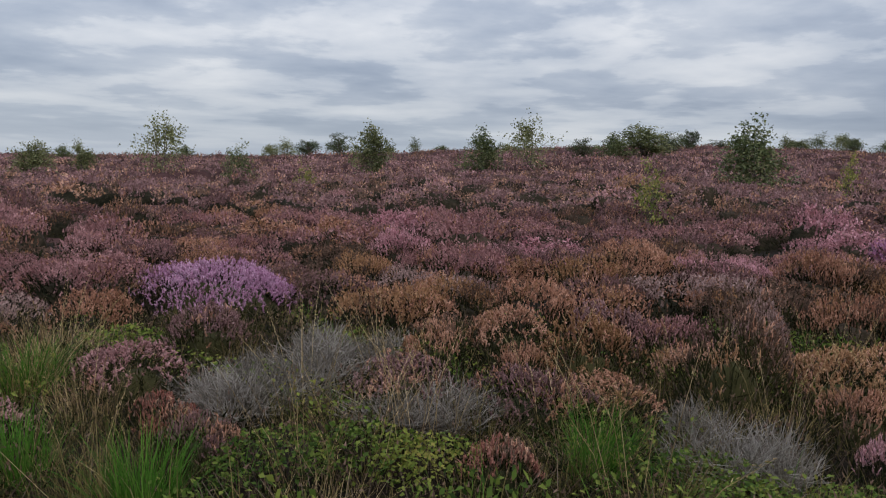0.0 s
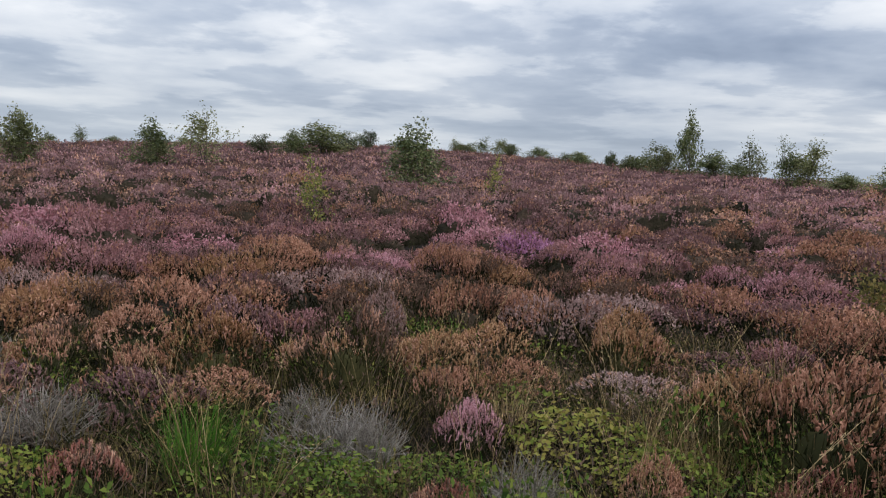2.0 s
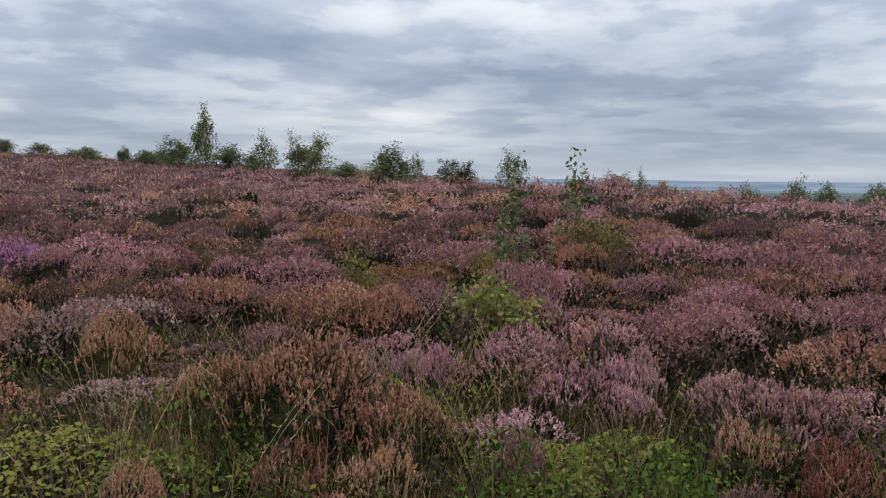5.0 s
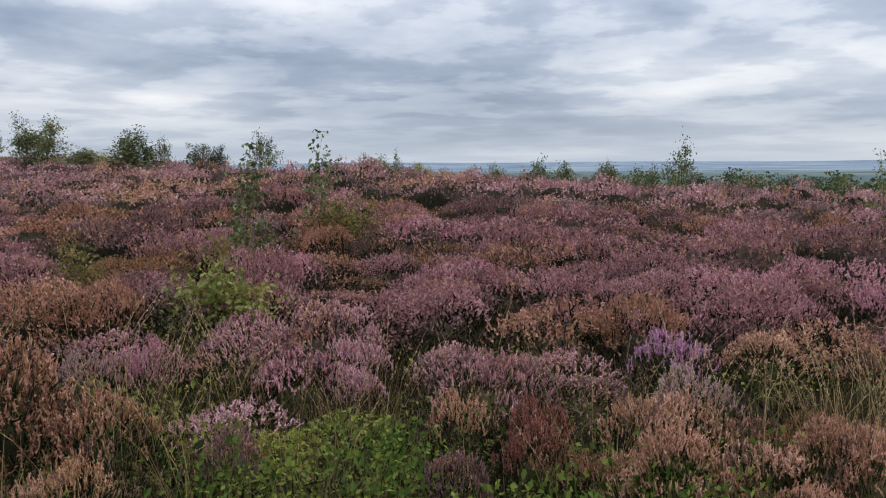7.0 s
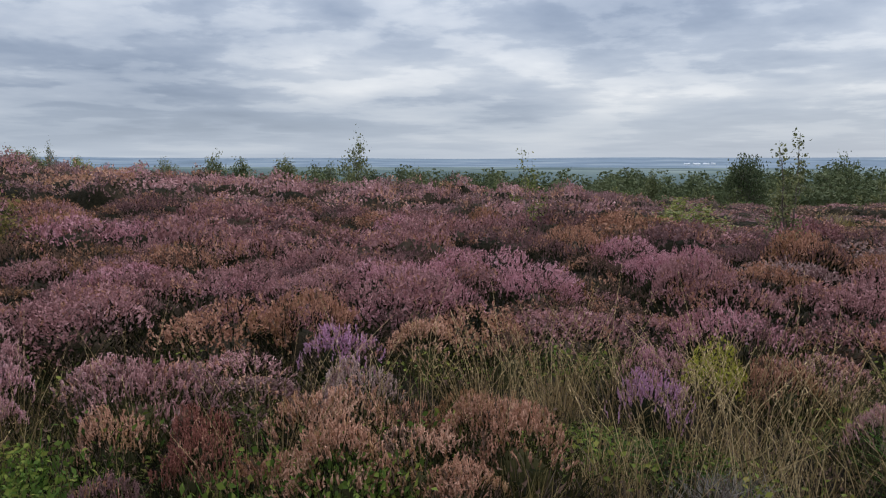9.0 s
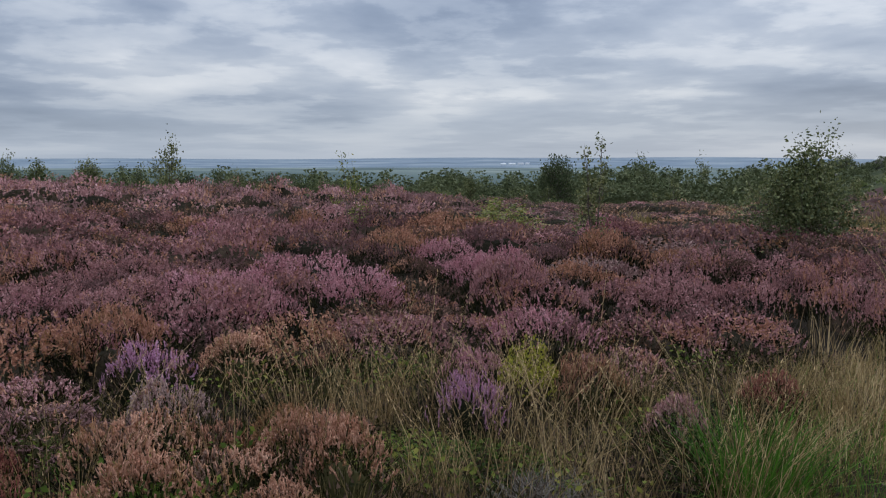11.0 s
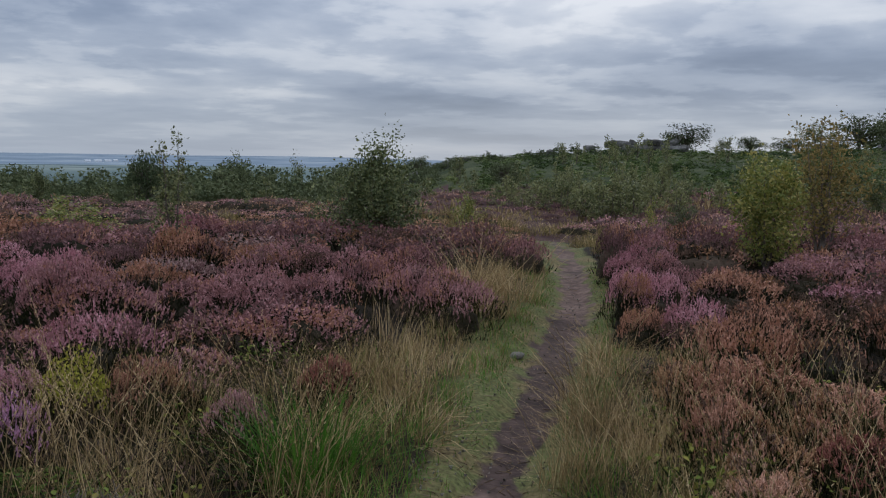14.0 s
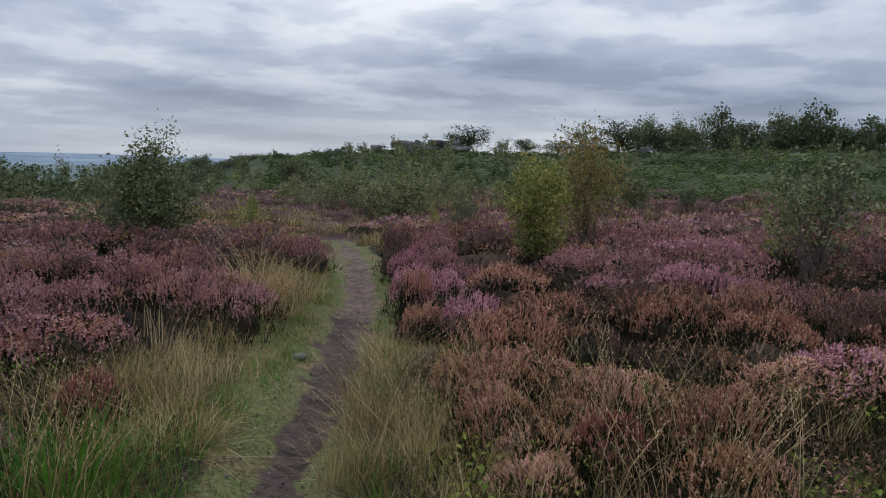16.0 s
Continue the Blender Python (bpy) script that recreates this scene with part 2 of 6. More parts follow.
def path_layers(m):
    """Lays short turf and trodden peat over the litter, by the ground's distance from the footpath."""
    nodes, links = m.node_tree.nodes, m.node_tree.links
    bsdf = nodes["Principled BSDF"]
    litter = bsdf.inputs["Base Color"].links[0].from_socket
    geo = nodes.new("ShaderNodeNewGeometry")
    dist = nodes.new("ShaderNodeAttribute")
    dist.attribute_name = "path_distance"

    def grain(scale, low, high):
        n = nodes.new("ShaderNodeTexNoise")
        n.inputs["Scale"].default_value, n.inputs["Detail"].default_value = scale, 7.0
        links.new(geo.outputs["Position"], n.inputs["Vector"])
        r = nodes.new("ShaderNodeValToRGB")
        r.color_ramp.elements[0].position, r.color_ramp.elements[0].color = 0.32, (*low, 1)
        r.color_ramp.elements[1].position, r.color_ramp.elements[1].color = 0.68, (*high, 1)
        links.new(n.outputs[0], r.inputs[0])
        return n, r.outputs[0]

    _, turf = grain(34.0, (0.050, 0.054, 0.019), (0.165, 0.170, 0.064))
    _, mud = grain(9.0, (0.036, 0.025, 0.022), (0.098, 0.066, 0.056))
    _, dust = grain(11.0, (0.090, 0.058, 0.047), (0.215, 0.146, 0.118))
    wet, _ = grain(1.5, (0, 0, 0), (1, 1, 1))
    hollow = nodes.new("ShaderNodeAttribute")
    hollow.attribute_name = "path_wetness"
    drier = nodes.new("ShaderNodeMath")
    drier.operation = "MULTIPLY_ADD"
    links.new(hollow.outputs["Fac"], drier.inputs[0])
    drier.inputs[1].default_value = -0.30
    links.new(wet.outputs[0], drier.inputs[2])
    soil = nodes.new("ShaderNodeMix")
    soil.data_type = "RGBA"
    dry = nodes.new("ShaderNodeMapRange")
    dry.inputs["From Min"].default_value, dry.inputs["From Max"].default_value = 0.36, 0.52
    links.new(drier.outputs[0], dry.inputs["Value"])
    links.new(dry.outputs[0], soil.inputs[0])
    links.new(mud, soil.inputs[6])
    links.new(dust, soil.inputs[7])
    peat = soil.outputs[2]
    _, hay = grain(26.0, (0.075, 0.058, 0.026), (0.24, 0.185, 0.090))
    bare, _ = grain(2.4, (0, 0, 0), (1, 1, 1))
    worn = nodes.new("ShaderNodeMapRange")
    worn.inputs["From Min"].default_value, worn.inputs["From Max"].default_value = 0.46, 0.62
    links.new(bare.outputs[0], worn.inputs["Value"])
    sward = nodes.new("ShaderNodeMix")
    sward.data_type = "RGBA"
    links.new(worn.outputs[0], sward.inputs[0])
    links.new(turf, sward.inputs[6])
    links.new(hay, sward.inputs[7])
    turf = sward.outputs[2]
    wob, _ = grain(4.2, (0, 0, 0), (1, 1, 1))
    bent = nodes.new("ShaderNodeMath")
    bent.operation = "MULTIPLY_ADD"
    links.new(wob.outputs[0], bent.inputs[0])
    bent.inputs[1].default_value = 0.62
    links.new(dist.outputs["Fac"], bent.inputs[2])
    last = litter
    for colour, a, z in ((turf, 1.36, 1.11), (peat, 0.530, 0.470)):
        step = nodes.new("ShaderNodeMapRange")
        step.inputs["From Min"].default_value, step.inputs["From Max"].default_value = z, a
        step.inputs["To Min"].default_value, step.inputs["To Max"].default_value = 1.0, 0.0
        links.new(bent.outputs[0], step.inputs["Value"])
        mix = nodes.new("ShaderNodeMix")
        mix.data_type = "RGBA"
        links.new(step.outputs[0], mix.inputs[0])
        links.new(last, mix.inputs[6])
        links.new(colour, mix.inputs[7])
        last = mix.outputs[2]
    links.new(last, bsdf.inputs["Base Color"])


path_layers(moor_mat)
far_moor_mat = material("distant_heather", ((0.035, 0.021, 0.016), (0.075, 0.038, 0.036), (0.14, 0.072, 0.066)), scale=0.22, island=0.0, bump=0.25, bump_scale=1.6, fine_scale=1.3, contrast=0.8)
scrub_ground_mat = material("scrub_ground", ((0.018, 0.028, 0.010), (0.042, 0.056, 0.019), (0.095, 0.10, 0.040)), scale=0.06, island=0.0, bump=0.4, bump_scale=0.8, fine_scale=0.5)
# farmland and hills carry the blue-grey haze of distance in their base colour
hazy_field_mat = material("farmland", ((0.085, 0.120, 0.115), (0.135, 0.180, 0.172), (0.245, 0.285, 0.255)), scale=0.004, island=0.0, contrast=2.2, fine_scale=0.012)
hazy_hill_mat = material("hazy_distant_hills", ((0.155, 0.205, 0.255), (0.21, 0.265, 0.32), (0.30, 0.35, 0.385)), scale=0.0035, island=0.0, contrast=1.8, fine_scale=0.011)
shed_mat = material("white_cladding", ((0.74, 0.76, 0.78), (0.80, 0.81, 0.82), (0.84, 0.84, 0.84)), scale=0.05, island=0.0, rough=0.5)

# ---- mesh helpers ----


def mesh_of(name, verts, tris, mats, index=None, smooth_faces=False):
    """A mesh out of arrays of corners and triangles."""
    verts, tris = np.asarray(verts, np.float32), np.asarray(tris, np.int32)
    me = bpy.data.meshes.new(name)
    me.vertices.add(len(verts))
    me.vertices.foreach_set("co", verts.ravel())
    me.loops.add(tris.size)
    me.loops.foreach_set("vertex_index", tris.ravel())
    me.polygons.add(len(tris))
    me.polygons.foreach_set("loop_start", np.arange(0, tris.size, 3, dtype=np.int32))
    for m in mats:
        me.materials.append(m)
    if index is not None:
        me.polygons.foreach_set("material_index", np.asarray(index, np.int32))
    if smooth_faces:
        me.polygons.foreach_set("use_smooth", np.ones(len(tris), bool))
    me.update(calc_edges=True)
    return me


def part(name, mesh, parent, label="", kind=""):
    """One mesh as a part under a thing; kind "stuff" for what nobody could count."""
    ob = new(name, mesh)
    ob.parent = parent
    return tagged(ob, label, kind=kind)


def join(pieces):
    """Lists of (corners, triangles) into one pair."""
    verts, tris, n = [], [], 0
    for v, t in pieces:
        verts.append(v)
        tris.append(t + n)
        n += len(v)
    return np.concatenate(verts), np.concatenate(tris)


def unit(v):
    return v / np.maximum(np.linalg.norm(v, axis=-1, keepdims=True), 1e-9)


def buds(centres, ways, length, width, r):
    """A small pointed bud (three faces) at each centre, along each way."""
    n = len(centres)
    ways = unit(ways)
    side = unit(np.cross(ways, unit(r.normal(size=(n, 3)))))
    other = np.cross(ways, side)
    length, width = np.broadcast_to(length, n)[:, None], np.broadcast_to(width, n)[:, None]
    v = np.empty((n, 4, 3))
    v[:, 0] = centres + ways * length * 0.6
    for i in range(3):
        a = 2 * math.pi * i / 3
        v[:, i + 1] = centres - ways * length * 0.4 + (side * math.cos(a) + other * math.sin(a)) * width
    f = np.array([[0, 1, 2], [0, 2, 3], [0, 3, 1]])
    return v.reshape(-1, 3), (f[None] + 4 * np.arange(n)[:, None, None]).reshape(-1, 3)


def rods(a, b, ra, rb):
    """Thin three-sided tapered stems from a to b."""
    n = len(a)
    way = unit(b - a)
    side = unit(np.cross(way, np.array([0.31, 0.77, 0.2])))
    other = np.cross(way, side)
    ra, rb = np.broadcast_to(ra, n)[:, None], np.broadcast_to(rb, n)[:, None]
    v = np.empty((n, 6, 3))
    for i in range(3):
        c, s = math.cos(2.0944 * i), math.sin(2.0944 * i)
        v[:, i] = a + (side * c + other * s) * ra
        v[:, i + 3] = b + (side * c + other * s) * rb
    f = np.array([[0, 1, 4], [0, 4, 3], [1, 2, 5], [1, 5, 4], [2, 0, 3], [2, 3, 5]])
    return v.reshape(-1, 3), (f[None] + 6 * np.arange(n)[:, None, None]).reshape(-1, 3)


def blades(roots, az, length, width, lean, bend):
    """Curved grass blades, each five triangles."""
    n = len(roots)
    out_way = np.stack([np.cos(az), np.sin(az), np.zeros(n)], 1)
    across = np.stack([-np.sin(az), np.cos(az), np.zeros(n)], 1)
    v = np.empty((n, 7, 3))
    p = roots.astype(float).copy()
    ang = np.broadcast_to(lean, n).astype(float).copy()
    step = (np.broadcast_to(length, n) / 3.0)[:, None]
    w = np.broadcast_to(width, n)[:, None]
    for i in range(4):
        k = (1.0, 0.85, 0.55, 0.0)[i]
        if i < 3:
            v[:, 2 * i] = p - across * w * 0.5 * k
            v[:, 2 * i + 1] = p + across * w * 0.5 * k
        else:
            v[:, 6] = p
        p = p + step * (out_way * np.sin(ang)[:, None] + np.array([0, 0, 1.0]) * np.cos(ang)[:, None])
        ang = ang + np.broadcast_to(bend, n)
    f = np.array([[0, 1, 3], [0, 3, 2], [2, 3, 5], [2, 5, 4], [4, 5, 6]])
    return v.reshape(-1, 3), (f[None] + 7 * np.arange(n)[:, None, None]).reshape(-1, 3)


def specks(centres, size, r, flat=0.0):
    """Small single-faced leaves, for crowns seen from further off."""
    n = len(centres)
    nor = unit(r.normal(size=(n, 3)) + np.array([0, 0, flat]))
    u = unit(np.cross(nor, unit(r.normal(size=(n, 3)))))
    w = np.cross(nor, u)
    s = (np.broadcast_to(size, n) * 0.5)[:, None]
    v = np.stack([centres - u * s, centres + u * s * 0.6 + w * s * 0.8, centres + u * s * 0.6 - w * s * 0.8], 1)
    return v.reshape(-1, 3), np.arange(3 * n).reshape(n, 3)


def leaves(centres, size, r, flat=0.0, long=1.35):
    """Rhombic leaves, two triangles each, folded a little along the middle."""
    n = len(centres)
    nor = unit(r.normal(size=(n, 3)) + np.array([0, 0, flat]))
    u = unit(np.cross(nor, unit(r.normal(size=(n, 3)))))
    w = np.cross(nor, u)
    s = (np.broadcast_to(size, n) * 0.5)[:, None]
    v = np.empty((n, 4, 3))
    v[:, 0] = centres - u * s * long
    v[:, 1] = centres + w * s * 0.8 + nor * s * 0.25
    v[:, 2] = centres + u * s * long
    v[:, 3] = centres - w * s * 0.8 + nor * s * 0.25
    f = np.array([[0, 1, 2], [0, 2, 3]])
    return v.reshape(-1, 3), (f[None] + 4 * np.arange(n)[:, None, None]).reshape(-1, 3)


def scatter(templates, choice, xs, ys, zs, turn, sx, sz):
    """Many copies of templates (corners, triangles, material index) as one set of arrays."""
    V, T, I, n = [], [], [], 0
    for k, (tv, tt, ti) in enumerate(templates):
        sel = np.nonzero(choice == k)[0]
        if not len(sel):
            continue
        c, s = np.cos(turn[sel])[:, None], np.sin(turn[sel])[:, None]
        x = (tv[None, :, 0] * c - tv[None, :, 1] * s) * sx[sel][:, None] + xs[sel][:, None]
        y = (tv[None, :, 0] * s + tv[None, :, 1] * c) * sx[sel][:, None] + ys[sel][:, None]
        z = tv[None, :, 2] * sz[sel][:, None] + zs[sel][:, None]
        V.append(np.stack([x, y, z], 2).reshape(-1, 3))
        T.append((tt[None] + (np.arange(len(sel)) * len(tv))[:, None, None]).reshape(-1, 3) + n)
        I.append(np.tile(ti, len(sel)))
        n += len(V[-1])
    return np.concatenate(V), np.concatenate(T), np.concatenate(I)


# ---- the lie of the land ----


def smooth(a, b, v):
    t = np.clip((np.asarray(v, float) - a) / (b - a), 0.0, 1.0)
    return t * t * (3 - 2 * t)


def lobe(az, centre, width):
    d = (az - centre + 180.0) % 360.0 - 180.0
    return np.exp(-(d / width) ** 2)


def path_middle(s):
    """The footpath's middle line: x at s metres to the south."""
    s = np.asarray(s, float)
    bend = np.clip(s - 6, 0, 8)
    return 1.07 + 0.61 * s + 0.012 * bend ** 2 + 0.19 * np.maximum(s - 14, 0) + 0.05 * np.sin(s * 1.1 + 0.4) + 0.05 * np.sin(s * 1.9 + 0.8) * smooth(4.5, 6, s) + 0.14 * np.exp(-((s - 4.4) / 1.2) ** 2) - 0.09 * np.exp(-((s - 6.95) / 0.9) ** 2)


def path_gap(x, y):
    """Distance from the middle of the footpath: it comes from the west past the viewer and runs south-east over the moor."""
    x, y = np.asarray(x, float), np.asarray(y, float)
    south_east = np.hypot((x - path_middle(np.maximum(-y, 1.17))) * 0.84, np.maximum(1.17 + y, 0.0))
    west = np.hypot(y + 1.0 + 0.1 * np.minimum(x, 1.78), np.maximum(x - 1.78, 0.0))
    return np.minimum(south_east, west)


def beside_path(x, y, chance):
    """What edges the footpath at x, y: "" for open turf, None where the moor's own growth comes up to it."""
    s = -y
    if s < 3.0 or s > 13.5:
        return None
    side = (x - float(path_middle(s))) * 0.84
    wave = 0.14 * math.sin(s * 2.3 + side) + 0.10 * math.sin(s * 5.1)
    if side > 0:
        turf = 0.55 if s < 4.4 else 0.98 if s < 6.6 else 0.62 if s < 7.4 else 0.42
        grass = 1.75 if s < 6.2 else 1.1 if 7.4 < s < 8.5 else 0.42
    else:
        turf = 0.50 if s < 4.4 else 0.42 if s < 7.0 else 0.36
        grass = 1.5 if s < 4.3 else 0.80 if s < 7.2 else 0.42
    if abs(side) < turf + wave * 0.6:
        return ""
    if abs(side) < grass + wave:
        return "straw" if chance < 0.72 else "tussock" if chance < 0.80 else "rust"
    return None


def ground(x, y):
    """Height of the bare moor at x, y: it rises to the north and falls away to the east."""
    x, y = np.asarray(x, float), np.asarray(y, float)
    r = np.hypot(x, y) + 1e-6
    az = np.degrees(np.arctan2(x, y))
    az = np.where(az < -120, az + 360, az)
    shelf = 1.14 * smooth(104, 60, az) * (1 - 0.24 * smooth(50, 63, az))
    reach = 26 + 44 * smooth(66, 34, az)
    z = shelf * smooth(2, reach, r)
    z = z + 3.1 * lobe(az, 18, 25) * (0.45 * smooth(6, 125, r) + 0.55 * np.clip((r - 8) / 105.0, 0, 1))
    z = z - 0.015 * np.maximum(r - 130, 0) * (1 - smooth(300, 700, r))
    east = smooth(48, 92, az) * (1 - smooth(124, 139, az))
    z = z - east * (0.085 * np.maximum(r - 27, 0) * (1 - smooth(200, 700, r)))
    south = smooth(124, 149, az)
    z = z - 0.9 * south * smooth(14, 28, r) * (1 - smooth(38, 80, r))
    z = z + south * (3.8 + 1.5 * smooth(150, 182, az)) * smooth(36, 165, r)
    z = z - smooth(300, 1300, r) * 24 - smooth(150, 400, r) * 6 * smooth(70, 30, np.abs(az - 10))
    z = z + smooth(2300, 4700, r) * (24 + east * 5 + 5 * np.sin(az * 0.11 + 1.0) + 2.5 * np.sin(az * 0.31))
    z = z + 0.10 * np.sin(x * 0.31 + 1.3) * np.sin(y * 0.27 + 0.4) * smooth(3, 12, r) + 0.05 * np.sin(x * 0.9) * np.sin(y * 0.8 + 1.0) * smooth(2, 6, r)
    z = z + 0.06 * np.sin(x * 2.1 + 0.7 * y) * np.sin(y * 1.9 - 0.5 * x) * smooth(2, 5, r) * (1 - smooth(60, 120, r))
    z = z + 0.12 * lobe(az, 48, 7) * smooth(14, 58, r)
    g = path_gap(x, y)
    rut = 0.25 - 0.08 * smooth(6.5, 4.8, -y) + 0.05 * np.sin(x * 3.1 + y * 2.3) + 0.03 * np.sin(x * 7.7 - y * 5.1)
    z = z - (0.035 * np.exp(-(g / 0.5) ** 2) + 0.055 * (1 - smooth(rut - 0.07, rut + 0.05, g))) * (1 - smooth(15, 20, r))
    return z


def polar_grid():
    rings = np.concatenate([np.arange(0.5, 3.4, 0.28), np.arange(3.4, 13, 0.12), np.arange(13, 20, 0.28), np.geomspace(20, 4850, 84)])
    n_az = 400
    a = np.linspace(0, 2 * math.pi, n_az, endpoint=False)
    x, y = np.outer(rings, np.sin(a)), np.outer(rings, np.cos(a))
    return rings, n_az, x, y


rings, n_az, gx, gy = polar_grid()
gz = ground(gx, gy)
verts = np.concatenate([np.stack([gx, gy, gz], 2).reshape(-1, 3), [[0, 0, float(ground(0.0, 0.001))]]])
i = np.arange(len(rings) - 1)[:, None]
j = np.arange(n_az)[None, :]
a, b, c, d = i * n_az + j, i * n_az + (j + 1) % n_az, (i + 1) * n_az + (j + 1) % n_az, (i + 1) * n_az + j
tris = np.concatenate([np.stack([a, c, b], 2).reshape(-1, 3), np.stack([a, d, c], 2).reshape(-1, 3)])
cap = np.stack([np.full(n_az, len(verts) - 1), np.arange(n_az), (np.arange(n_az) + 1) % n_az], 1)
tris = np.concatenate([tris, cap])
mid_pt = verts[tris].mean(1)
mr = np.hypot(mid_pt[:, 0], mid_pt[:, 1])
maz = np.degrees(np.arctan2(mid_pt[:, 0], mid_pt[:, 1]))
maz = np.where(maz < -120, maz + 360, maz)
gap = path_gap(mid_pt[:, 0], mid_pt[:, 1])
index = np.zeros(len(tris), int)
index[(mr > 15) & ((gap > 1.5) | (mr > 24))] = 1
edge = 38 + 16 * smooth(118, 132, maz) + 5 * np.sin(maz * 0.9) + 3 * np.sin(maz * 2.7)
index[(maz > 84) & (mr > edge)] = 2
index[mr > 160] = 2
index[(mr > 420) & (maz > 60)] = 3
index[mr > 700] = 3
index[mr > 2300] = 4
me = mesh_of("ground", verts, tris, [moor_mat, far_moor_mat, scrub_ground_mat, hazy_field_mat, hazy_hill_mat], index, True)
side_of = verts[:, 0] - path_middle(-verts[:, 1])
lawn = (side_of > 0) & (verts[:, 1] < -4.2) & (verts[:, 1] > -7.0)
to_path = path_gap(verts[:, 0], verts[:, 1]) * (1.0 + 0.55 * smooth(6.5, 4.8, -verts[:, 1]) * smooth(2.0, 3.0, -verts[:, 1]))
to_path = np.where(to_path < 0.28, to_path, 0.28 + (to_path - 0.28) * np.where(lawn, 1.0, np.where((side_of < 0) & (verts[:, 1] < -7.2), 4.0, 1.9)))
me.attributes.new("path_wetness", "FLOAT", "POINT").data.foreach_set("value", (smooth(3.7, 4.5, -verts[:, 1]) * smooth(7.0, 6.0, -verts[:, 1])).astype(np.float32))
me.attributes.new("path_distance", "FLOAT", "POINT").data.foreach_set("value", np.minimum(to_path, 9.0).astype(np.float32))
tagged(new("ground", me), "peaty heather moor with a trodden footpath, farmland and hills beyond", "ground", kind="structure")

# ---- patches of one growth, as (x, y, radius) ----
PATCHES = {}
PATCHES["pale"] = [
    (-0.25, 8.76, 0.47), (1.84, 6.9, 0.36), (2.52, 6.23, 0.31), (2.55, 7.92, 0.39), (4.96, 3.17, 0.22), (5.69, -0.54, 0.31),
]
PATCHES["mauve_dark"] = [
    (2.99, 15.11, 0.88), (-1.21, 3.92, 0.16), (1.96, 9.85, 0.47), (8.29, 9.71, 0.67), (4.01, 1.46, 0.16), (4.22, 0.47, 0.16), (4.17, 1.55, 0.16),
]
PATCHES["orange"] = [
    (-4.76, 16.29, 0.54), (1.11, 5.66, 0.4), (2.57, 5.05, 0.39), (3.21, 5.45, 0.41), (4.36, 5.27, 0.36), (3.78, 3.38, 0.34), (4.24, 5.02, 0.3), (3.54, 1.95, 0.16),
    (7.04, -1.36, 0.31), (5.46, -1.17, 0.25), (1.34, -10.71, 0.45), (1.53, -4.71, 0.28),
    (1.38, -9.26, 0.4), (1.1, -7.9, 0.4), (3.35, -5.62, 0.28), (2.45, -4.72, 0.24),
]
PATCHES["mauve"] = [
    (4.46, 17.56, 0.96), (-3.62, 8.3, 0.39), (12.11, 0.48, 1.04), (4.75, -3.2, 0.16), (7.86, -5.35, 0.7), (7.3, -6.36, 0.65), (8.07, -3.87, 0.49), (4.85, -8.03, 0.34),
    (2.5, -10.57, 0.48), (8.01, -6.83, 0.71),
]
PATCHES["pink"] = [
    (3.24, 9.87, 0.48), (3.65, 7.83, 0.34), (0.18, 3.1, 0.16), (-2.16, 16.71, 0.72), (7.17, 10, 0.48), (6.85, 6.34, 0.42), (2.32, 3.89, 0.16), (7.42, 7.5, 0.7),
    (5.13, 2.72, 0.22), (5.37, 1.85, 0.34), (5.46, 1.51, 0.19), (5.29, 3.09, 0.2), (5.74, 1.65, 0.25), (10.68, -1.83, 0.45), (5.82, -2.39, 0.2), (3.94, -10.1, 0.31),
    (5.76, -8.73, 0.36), (1.4, -7.15, 0.35),
    (1.41, -7.26, 0.18), (5.23, -8.57, 0.3), (6.3, -10.2, 0.3), (4.26, -7.6, 0.3),
]
PATCHES["rust"] = [
    (0.6, 5.46, 0.24), (0.01, 5.81, 0.27), (-0.8, 8.03, 0.38), (-1.83, 3.73, 0.16), (2.83, 2.84, 0.16), (2.47, 4.49, 0.24), (6.13, 4.38, 0.62), (4.9, 0.62, 0.23),
    (4.49, -0.19, 0.19), (5.22, -0.82, 0.28), (6.85, -1.12, 0.23), (5.45, -3.05, 0.26), (4.26, -1.01, 0.16), (3.24, -6.53, 0.39), (2.78, -7.62, 0.44), (2.33, -4.36, 0.19),
    (4.35, -0.5, 0.30), (4.55, -0.82, 0.30), (4.75, 0.10, 0.30), (4.62, -1.32, 0.28), (5.05, -0.40, 0.30), (3.52, -5.95, 0.34), (3.15, -6.25, 0.36), (2.98, -5.35, 0.32), (2.76, -4.85, 0.26), (2.34, -5.4, 0.3), (1.72, -5.3, 0.3), (1.45, -4.9, 0.3), (2.95, -4.9, 0.25), (2.51, -6.98, 0.4), (5.45, -1.30, 0.30), (4.90, -1.15, 0.25), (4.99, 0.33, 0.25), (6.54, 4.02, 0.3), (7.05, 5.35, 0.4),
]
PATCHES["grey"] = [
    (-0.84, 5.62, 0.52), (-1.08, 4.85, 0.36), (0.08, 4.67, 0.34), (1.52, 4.03, 0.35), (1.52, 4.59, 0.21), (1.71, 3.86, 0.24), (2.23, 3.02, 0.17), (7.3, 0.94, 0.35),
]
PATCHES["bilberry"] = [
    (-0.37, 3.84, 0.23), (-0.04, 3.84, 0.2), (-0.81, 3.79, 0.22), (1.32, 3.76, 0.23), (-2.47, 6.15, 0.29), (2.96, 3.68, 0.31), (1.25, 3.54, 0.27), (4.73, 1.21, 0.24),
    (4.42, 1.45, 0.19), (3.09, 3.1, 0.24), (4.46, 1.26, 0.3), (4.02, 1.35, 0.18),
]
